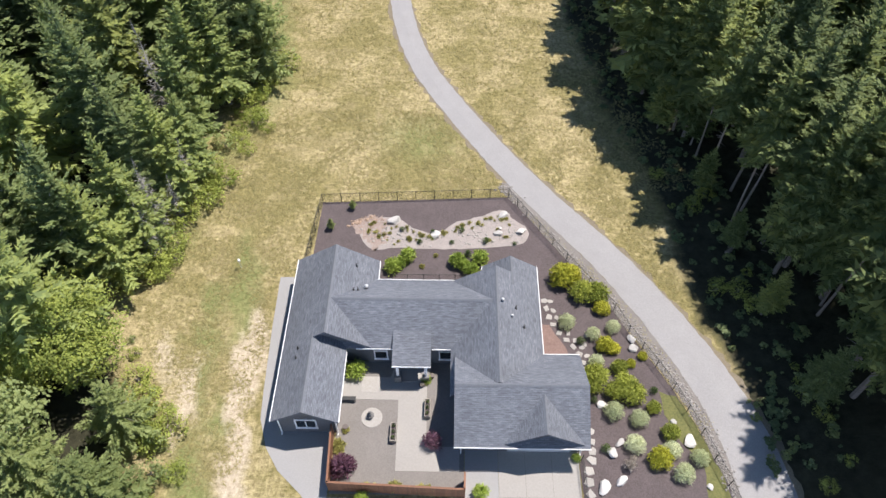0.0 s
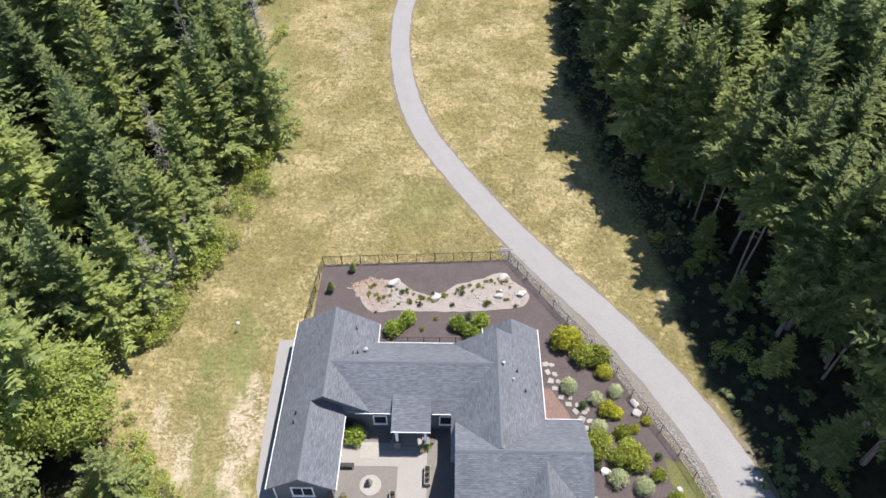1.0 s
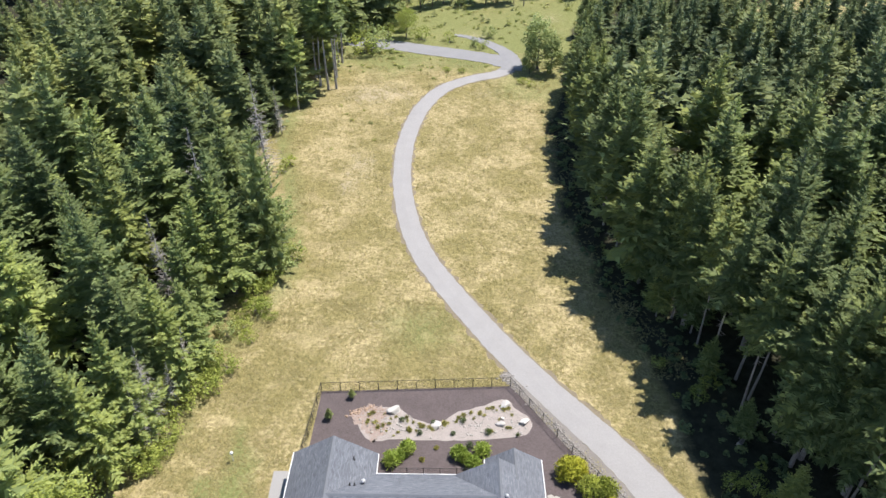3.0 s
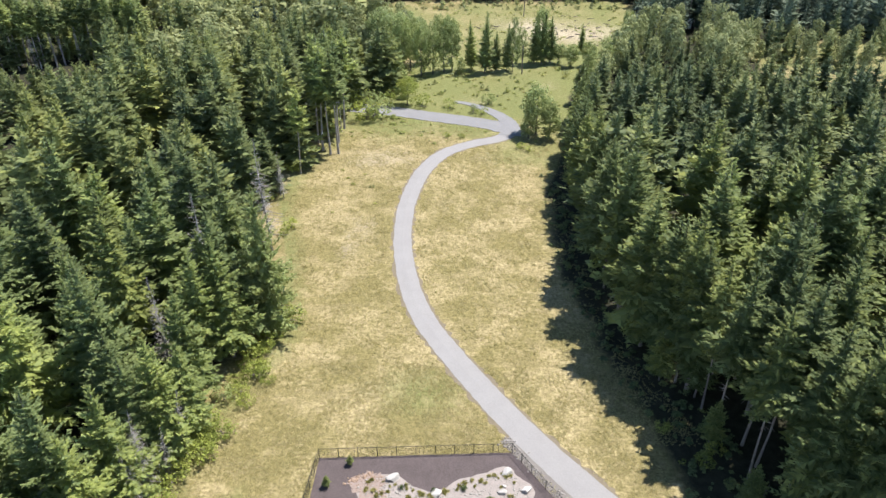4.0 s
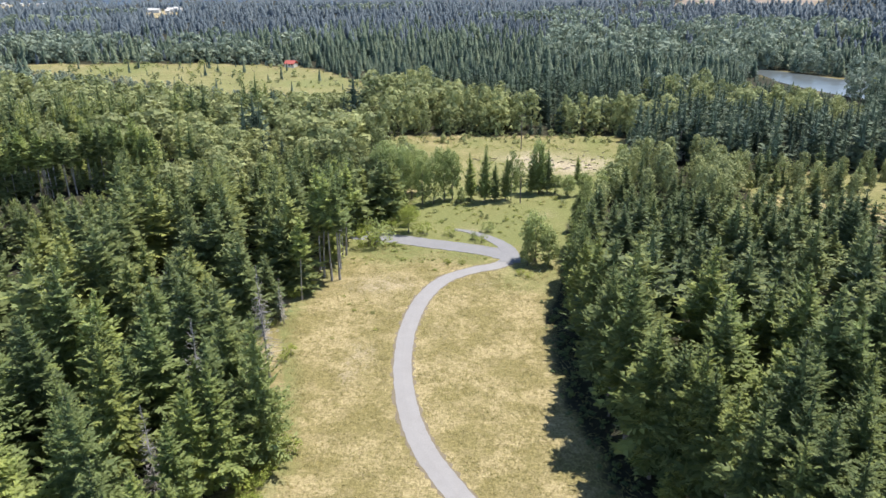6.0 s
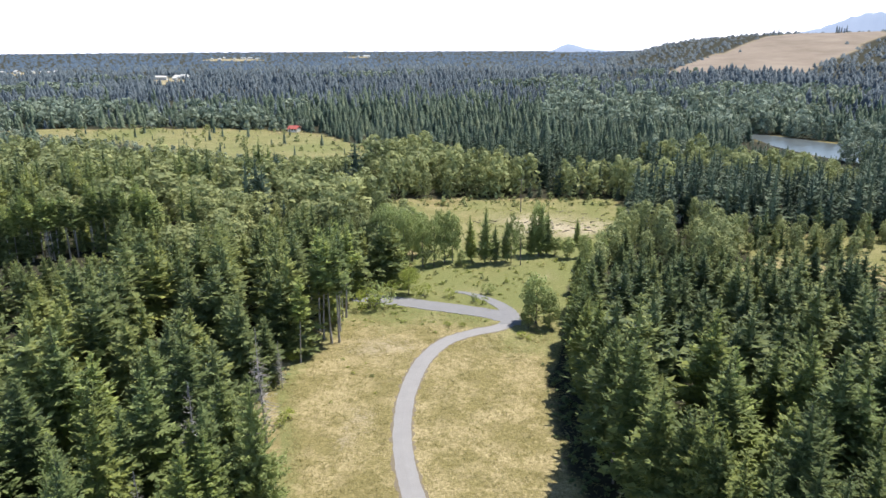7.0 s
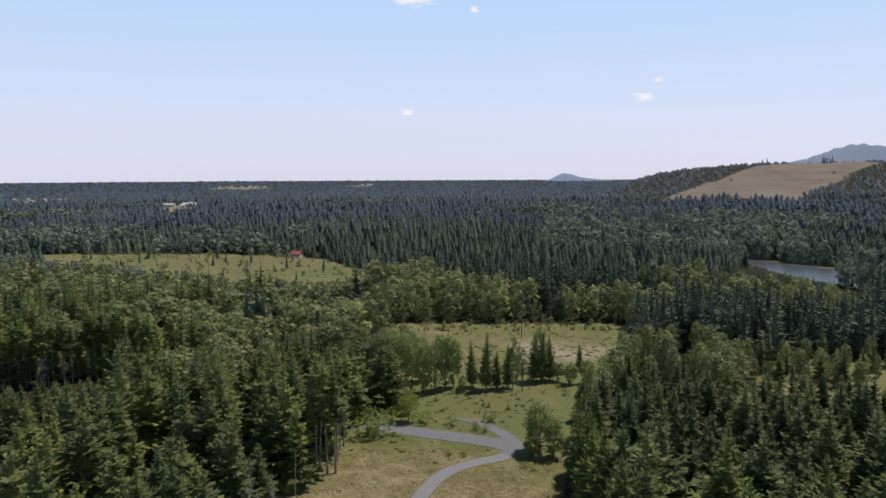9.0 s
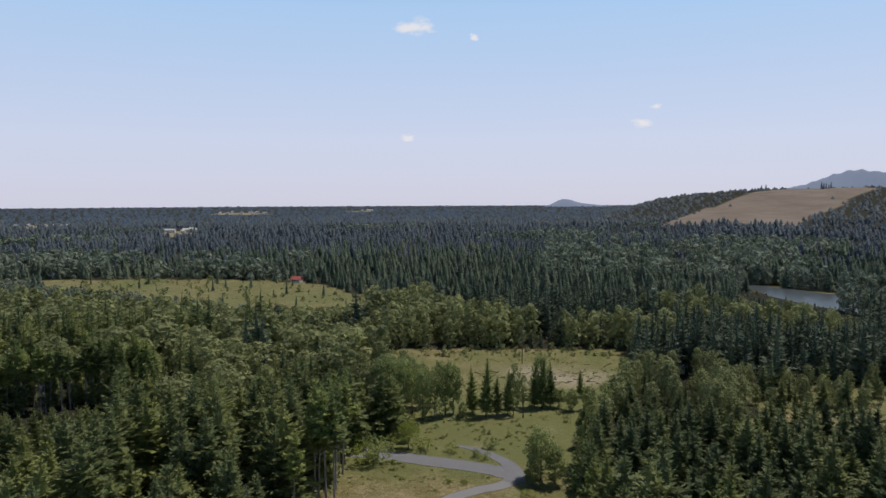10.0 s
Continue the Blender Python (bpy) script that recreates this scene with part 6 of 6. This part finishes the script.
# ---------- fences ----------
def wire_fence(points, posts_gap=1.95, high=1.22):
    """Black chain-link fence along a line: posts, rails and crossed wires for each span."""
    f = thing("fence", "black chain-link garden fence with slim posts", "fence", at=(points[0][0], points[0][1], 0))
    inv = f.matrix_world.inverted()
    for (x0, y0), (x1, y1) in zip(points, points[1:]):
        long = math.hypot(x1 - x0, y1 - y0)
        n = max(1, round(long / posts_gap))
        for k in range(n):
            a = Vector((x0 + (x1 - x0) * k / n, y0 + (y1 - y0) * k / n, 0))
            b = Vector((x0 + (x1 - x0) * (k + 1) / n, y0 + (y1 - y0) * (k + 1) / n, 0))
            a, b = inv @ a, inv @ b
            up = Vector((0, 0, 1))
            part("post", Geo().tube(a - up * 0.1, a + up * (high + 0.04), 0.035, None, 7).turned([(0.042, 0), (0.042, 0.03), (0.01, 0.06)], 7, a + up * (high + 0.02)), M_BLACK, f)
            part("rail", Geo().tube(a + up * high, b + up * high, 0.022, None, 6), M_BLACK, f)
            g = Geo().tube(a + up * 0.06, b + up * 0.06, 0.006, None, 3, False)
            d = (b - a).length
            m_ = int((d + high) / 0.16)
            for w in range(m_):
                s0 = -high + w * 0.16
                for flip in (0, 1):
                    lo, hi = max(0.0, -s0) / high, min(1.0, (d - s0) / high)
                    if hi <= lo:
                        continue
                    p = a + (b - a) * ((s0 + lo * high) / d) + up * (high * (lo if not flip else 1 - lo))
                    q = a + (b - a) * ((s0 + hi * high) / d) + up * (high * (hi if not flip else 1 - hi))
                    g.tube(p, q, 0.004, None, 3, False)
            part("wire_mesh", g, M_BLACK, f)
    e = inv @ Vector((points[-1][0], points[-1][1], 0))
    part("post", Geo().tube(e, e + Vector((0, 0, high + 0.04)), 0.035, None, 7), M_BLACK, f)
    return f


wire_fence([(-13.75, 38.6), (-13.1, 47.95), (5.65, 48.95), (7.3, 46.25), (10.75, 40.85), (12.55, 38.1), (14.5, 35.3), (15.45, 33), (17.3, 29.65), (18.35, 27.55), (19.85, 23.65), (21.1, 19.6), (21.9, 15)])
wire_fence([(-5.5, 38.3), (1.75, 38.35)], 1.45, 1.0)
wire_fence([(10.2, 21.4), (10.25, 13)], 1.6, 1.1)

cedar = thing("cedar_fence", "red-brown cedar board fence round the front court", "fence", at=(0, 0, 0))
board = Geo().box(-0.068, 0.068, -0.011, 0.011, 0.05, 1.74, bevel=0.0).mesh("board", M_CEDAR)
for (x0, y0), (x1, y1) in (((-9.2, 23.2), (-9.02, 18.74)), ((-9.02, 18.74), (1.12, 18.37)), ((1.12, 18.37), (1.14, 19.6))):
    long, turn = math.hypot(x1 - x0, y1 - y0), math.atan2(y1 - y0, x1 - x0)
    n = round(long / 0.142)
    for k in range(n):
        t = (k + 0.5) / n
        b = new("board", board)
        b.parent = cedar
        b.matrix_world = pose(x0 + (x1 - x0) * t, y0 + (y1 - y0) * t, 0.0, 0, 0, math.degrees(turn))
    m_ = max(1, round(long / 2.1))
    for k in range(m_ + 1):
        x, y = x0 + (x1 - x0) * k / m_, y0 + (y1 - y0) * k / m_
        part("post", Geo().box(x - 0.05, x + 0.05, y - 0.05, y + 0.05, -0.1, 1.82, turn), M_CEDAR, cedar)
    cx, cy = (x0 + x1) / 2, (y0 + y1) / 2
    part("cap_rail", Geo().box(cx - long / 2 - 0.04, cx + long / 2 + 0.04, cy - 0.075, cy + 0.075, 1.76, 1.8, turn), M_CEDAR, cedar)
    for z in (0.35, 1.4):
        off = 0.05
        part("rail", Geo().box(cx - long / 2, cx + long / 2, cy - 0.02 + off, cy + 0.02 + off, z, z + 0.09, turn), M_CEDAR, cedar)

# ---------- things in the court ----------
tagged(part("stone_circle", Geo().turned([(0.86, 0.0), (0.86, 0.07), (0.82, 0.09), (0.0, 0.09)], 36, (-6.31, 24.66, 0)), M_FLAG), "round pale stone disc in the court", "stone circle")
urn = thing("fountain", "stacked dark stone fountain on the pale disc", "fountain", at=(-6.4, 24.75, 0.09))
part("bowl", Geo().turned([(0.2, 0), (0.26, 0.1), (0.3, 0.28), (0.24, 0.36), (0.16, 0.38)], 14), M_STONE, urn, "", True)
part("ball", Geo().turned([(0.05, 0.36), (0.16, 0.42), (0.2, 0.52), (0.15, 0.63), (0.05, 0.68)], 12), M_STONE, urn, "", True)
part("cap", Geo().turned([(0.04, 0.66), (0.1, 0.7), (0.12, 0.78), (0.08, 0.86), (0.02, 0.88)], 10), M_STONE, urn, "", True)
for x, y in ((-4.47, 23.3), (-1.85, 25.4)):
    p = thing("planter_box", "long weathered wooden planter with clipped plants", "planter", at=(x, y, 0.03), group="court planters")
    for a, b, c, d in ((-0.24, 0.24, -0.78, -0.73), (-0.24, 0.24, 0.73, 0.78), (-0.24, -0.19, -0.73, 0.73), (0.19, 0.24, -0.73, 0.73)):
        part("side_board", Geo().box(a, b, c, d, 0.0, 0.5), M_PLANTER, p)
    part("soil", Geo().box(-0.19, 0.19, -0.73, 0.73, 0.02, 0.42), M_MULCH, p)
    for k in (-0.48, 0.0, 0.48):
        shrub("ball", x, y + k, 0.2, rng, 1.1, 0.44)
for x, y, r in ((-1.55, 28.35, 0.2), (-2.45, 27.5, 0.17), (-8.3, 23.7, 0.2), (-2.0, 28.0, 0.18)):
    p = thing("flower_pot", "dark glazed clay pot by the porch", "pot", at=(x, y, 0.04), group="court pots")
    part("pot", Geo().turned([(r * 0.6, 0), (r * 0.85, r), (r, r * 1.8), (r * 1.1, r * 1.85), (r * 1.1, r * 2.0), (r * 0.9, r * 2.0)], 14), M_TERRA, p, "", True)
    part("soil", Geo().turned([(r * 0.3, r * 1.8), (r * 0.9, r * 1.95)], 14), M_MULCH, p)
bench = thing("bench", "low black metal bench against the wing", "bench", at=(-8.3, 26.15, 0.03))
part("seat", Geo().box(-0.6, 0.6, -0.16, 0.16, 0.4, 0.44), M_BLACK, bench)
for x in (-0.55, 0.55):
    for y in (-0.12, 0.12):
        part("leg", Geo().box(x - 0.025, x + 0.025, y - 0.025, y + 0.025, 0, 0.4), M_BLACK, bench)
for x0 in (-8.3, -0.9):
    rail = thing("edging_rail", "thin white metal edging rail outside the fence", "rail", at=(x0, 18.1 - 0.03 * x0 * 0, 0.03))
    part("bar", Geo().tube((0, 0, 0.12), (1.4, -0.04, 0.12), 0.025), M_WHITE, rail)
    for k in (0.1, 1.3):
        part("stake", Geo().tube((k, -0.02, -0.05), (k, -0.02, 0.12), 0.015), M_WHITE, rail)
post = thing("marker_post", "white capped marker post in the meadow", "post", at=(-19.78, 39.6, 0))
part("stake", Geo().tube((0, 0, -0.1), (0, 0, 0.95), 0.03), M_WHITE, post)
part("cap", Geo().turned([(0.05, 0.9), (0.14, 0.95), (0.15, 1.1), (0.1, 1.22), (0.03, 1.25)], 12), M_WHITE, post, "", True)


# ---------- meadow grass: loose tufts over the open ground ----------
def grass_tufts(count, y0, y1, seed, size):
    r_ = np.random.default_rng(seed)
    pts = []
    while len(pts) < count:
        x, y = r_.uniform(-30, 32), r_.uniform(y0, y1)
        if corridor(x, y) < (0.5 if x < 0 or y > 50 else 6.0) or inside(x, y, MULCH) or (-16.2 < x < 22 and y < 24) or (-16.2 < x < 10 and 12 < y < 38.8):
            continue
        if min((x - p[0]) ** 2 + (y - p[1]) ** 2 for p in ROAD_FINE[::3]) < 4.6:
            continue
        if noise.noise((x * 0.35, y * 0.35, 3.0)) + r_.uniform(-0.35, 0.35) > -0.05:
            pts.append((x, y))
    p = np.array(pts)
    vs = []
    for b in range(4):
        a = r_.uniform(0, 6.28, count)
        h = size * r_.uniform(0.25, 0.6, count)
        w = size * r_.uniform(0.25, 0.5, count)
        ox, oy = r_.normal(0, size * 0.4, count), r_.normal(0, size * 0.4, count)
        lx, ly = np.cos(a) * w, np.sin(a) * w
        tx, ty = r_.normal(0, 3.0, count) * h, r_.normal(0, 3.0, count) * h
        z = np.zeros(count)
        vs.append(np.stack([np.stack([p[:, 0] + ox - lx, p[:, 1] + oy - ly, z], 1), np.stack([p[:, 0] + ox + lx, p[:, 1] + oy + ly, z], 1), np.stack([p[:, 0] + ox + tx, p[:, 1] + oy + ty, h], 1)], 1).reshape(-1, 3))
    v = np.concatenate(vs)
    return v, np.arange(len(v)).reshape(-1, 3)


ROAD_FINE = smooth_line(ROAD_MID, 8)
M_STRAW = foliage("straw_grass", (0.222, 0.2, 0.0592), (0.533, 0.466, 0.252), clear=0.45)
for n, args in enumerate(((16000, 14, 62, 51, 0.12), (9000, 60, 140, 52, 0.18))):
    v, f = grass_tufts(*args)
    tagged(new("meadow_grass", tri_mesh("meadow_grass", v, f, M_STRAW)), "dry straw-coloured tufts of meadow grass", "grass", kind="stuff")


# ---------- far buildings, poles, clouds ----------
M_REDROOF = surface("red_metal_roof", (0.36, 0.085, 0.065), (0.46, 0.125, 0.1), 0.3, 3.0, 0.5)
M_PALEWALL = surface("pale_wall", (0.5, 0.49, 0.46), (0.68, 0.66, 0.63), 0.2, 2.0, 0.8)
M_POLE = surface("pole_wood", (0.1, 0.085, 0.07), (0.2, 0.17, 0.15), 1.0, 5.0, 0.9)


def small_house(x, y, w, d, wall, roof_material, turn, label):
    h = thing("house", label, "house", at=(x, y, terrain(x, y)), turn=turn)
    part("wall", Geo().box(-w / 2, w / 2, -d / 2, d / 2, -0.2, wall), M_PALEWALL, h)
    rise = d * 0.3
    part("roof", Geo().sheet([(-w / 2 - 0.5, -d / 2 - 0.5, wall), (w / 2 + 0.5, -d / 2 - 0.5, wall), (w / 2 + 0.5, 0, wall + rise), (-w / 2 - 0.5, 0, wall + rise)], 0.2)
         .sheet([(-w / 2 - 0.5, 0, wall + rise), (w / 2 + 0.5, 0, wall + rise), (w / 2 + 0.5, d / 2 + 0.5, wall), (-w / 2 - 0.5, d / 2 + 0.5, wall)], 0.2), roof_material, h)
    for k in (-0.3, 0.0, 0.3):
        part("window", Geo().box(k * w - 0.6, k * w + 0.6, -d / 2 - 0.05, -d / 2 + 0.02, 1.0, 2.2), M_GLASS, h)


small_house(-104.8, 456, 6, 6, 2.2, M_REDROOF, -12, "small house with a bright red roof beyond the field")
shed = thing("shed", "small white shed behind the alders", "shed", at=(69.6, 213.8, 0), turn=-18)
part("wall", Geo().box(-1.6, 1.6, -1.1, 1.1, -0.1, 2.1), M_PALEWALL, shed)
part("roof", Geo().sheet([(-1.8, -1.3, 2.1), (1.8, -1.3, 2.1), (1.8, 0, 2.7), (-1.8, 0, 2.7)], 0.1).sheet([(-1.8, 0, 2.7), (1.8, 0, 2.7), (1.8, 1.3, 2.1), (-1.8, 1.3, 2.1)], 0.1), M_WHITE, shed)
part("door", Geo().box(-0.5, 0.4, -1.15, -1.08, 0.0, 1.9), M_BLACK, shed)
r_ = np.random.default_rng(77)
for cx, cy, sx, sy, n in ((-868, 1500, 55, 60, 8), (-462, 1200, 40, 40, 7), (-862, 2860, 110, 120, 12), (-444, 3270, 50, 60, 6)):
    for k in range(n):
        small_house(cx + r_.uniform(-1, 1) * sx, cy + r_.uniform(-1, 1) * sy, r_.uniform(6, 11), r_.uniform(5, 8), 3.2 + r_.uniform(0, 2.5), M_PALEWALL, r_.uniform(-40, 40), "far pale building rising among the dark forest")
for x, y, tall, arm in ((20.8, 227, 12, True), (15.8, 169.4, 7, False), (68, 214, 9, False)):
    p = thing("utility_pole", "weathered wooden utility pole in the clearing", "pole", at=(x, y, 0))
    part("shaft", Geo().tube((0, 0, -0.3), (0, 0, tall), 0.16, 0.1, 8), M_POLE, p)
    if arm:
        part("crossarm", Geo().box(-1.1, 1.1, -0.06, 0.06, tall - 1.0, tall - 0.85), M_POLE, p)


def cloud_material():
    """White vapour painted as glow on a flat sheet: dense in the middle, torn at the edges."""
    m, nodes, links, bsdf = nodes_of("cloud_glow")
    tc = nodes.new("ShaderNodeTexCoord")
    mp = nodes.new("ShaderNodeMapping")
    mp.inputs["Location"].default_value, mp.inputs["Scale"].default_value = (-1, -1, 0), (2, 2, 1)
    links.new(tc.outputs["UV"], mp.inputs[0])
    ln = nodes.new("ShaderNodeVectorMath")
    ln.operation = "LENGTH"
    links.new(mp.outputs[0], ln.inputs[0])
    info = nodes.new("ShaderNodeObjectInfo")
    n = nodes.new("ShaderNodeTexNoise")
    n.noise_dimensions = "4D"
    n.inputs["Scale"].default_value, n.inputs["Detail"].default_value, n.inputs["Roughness"].default_value = 2.4, 5.0, 0.6
    links.new(tc.outputs["UV"], n.inputs["Vector"])
    w = nodes.new("ShaderNodeMath")
    w.operation = "MULTIPLY"
    w.inputs[1].default_value = 40.0
    links.new(info.outputs["Random"], w.inputs[0])
    links.new(w.outputs[0], n.inputs["W"])
    a = nodes.new("ShaderNodeMath")
    a.operation = "MULTIPLY_ADD"
    a.inputs[1].default_value = 1.9
    links.new(n.outputs[0], a.inputs[0])
    b = nodes.new("ShaderNodeMath")
    b.operation = "SUBTRACT"
    b.inputs[0].default_value = 0.0
    links.new(ln.outputs["Value"], b.inputs[1])
    links.new(b.outputs[0], a.inputs[2])
    r = ramp(nodes, [(0.3, (0, 0, 0)), (0.75, (0.9, 0.9, 0.9))])
    links.new(a.outputs[0], r.inputs[0])
    em, tr, mx = nodes.new("ShaderNodeEmission"), nodes.new("ShaderNodeBsdfTransparent"), nodes.new("ShaderNodeMixShader")
    em.inputs[0].default_value, em.inputs[1].default_value = (1.0, 1.0, 1.02, 1), 1.05
    links.new(r.outputs[0], mx.inputs[0])
    links.new(tr.outputs[0], mx.inputs[1])
    links.new(em.outputs[0], mx.inputs[2])
    links.new(mx.outputs[0], nodes["Material Output"].inputs[0])
    return m


M_CLOUD = cloud_material()
# flat sheets turned to the camera, their glow standing in for sunlight on vapour
for azimuth, elevation, wide, tall in ((-3.32, 13.45, 400, 175), (1.3, 12.75, 110, 80), (14.4, 5.85, 240, 90), (-4.06, 5.0, 170, 75), (15.4, 7.1, 120, 60)):
    d, a, e = 4600.0, math.radians(azimuth), math.radians(elevation)
    me = Geo().add([(-wide / 2, 0, -tall / 2), (wide / 2, 0, -tall / 2), (wide / 2, 0, tall / 2), (-wide / 2, 0, tall / 2)], [(0, 1, 2, 3)]).mesh("backdrop", M_CLOUD)
    uv = me.uv_layers.new(name="UVMap")
    for loop, c in zip(uv.data, ((0, 0), (1, 0), (1, 1), (0, 1))):
        loop.uv = c
    ob = tagged(new("backdrop", me), "small white fair-weather cloud, a glowing sheet high in the sky", "cloud", kind="structure")
    ob.matrix_world = pose(d * math.cos(e) * math.sin(a), d * math.cos(e) * math.cos(a), 53 + d * math.sin(e), 0, 0, -azimuth)
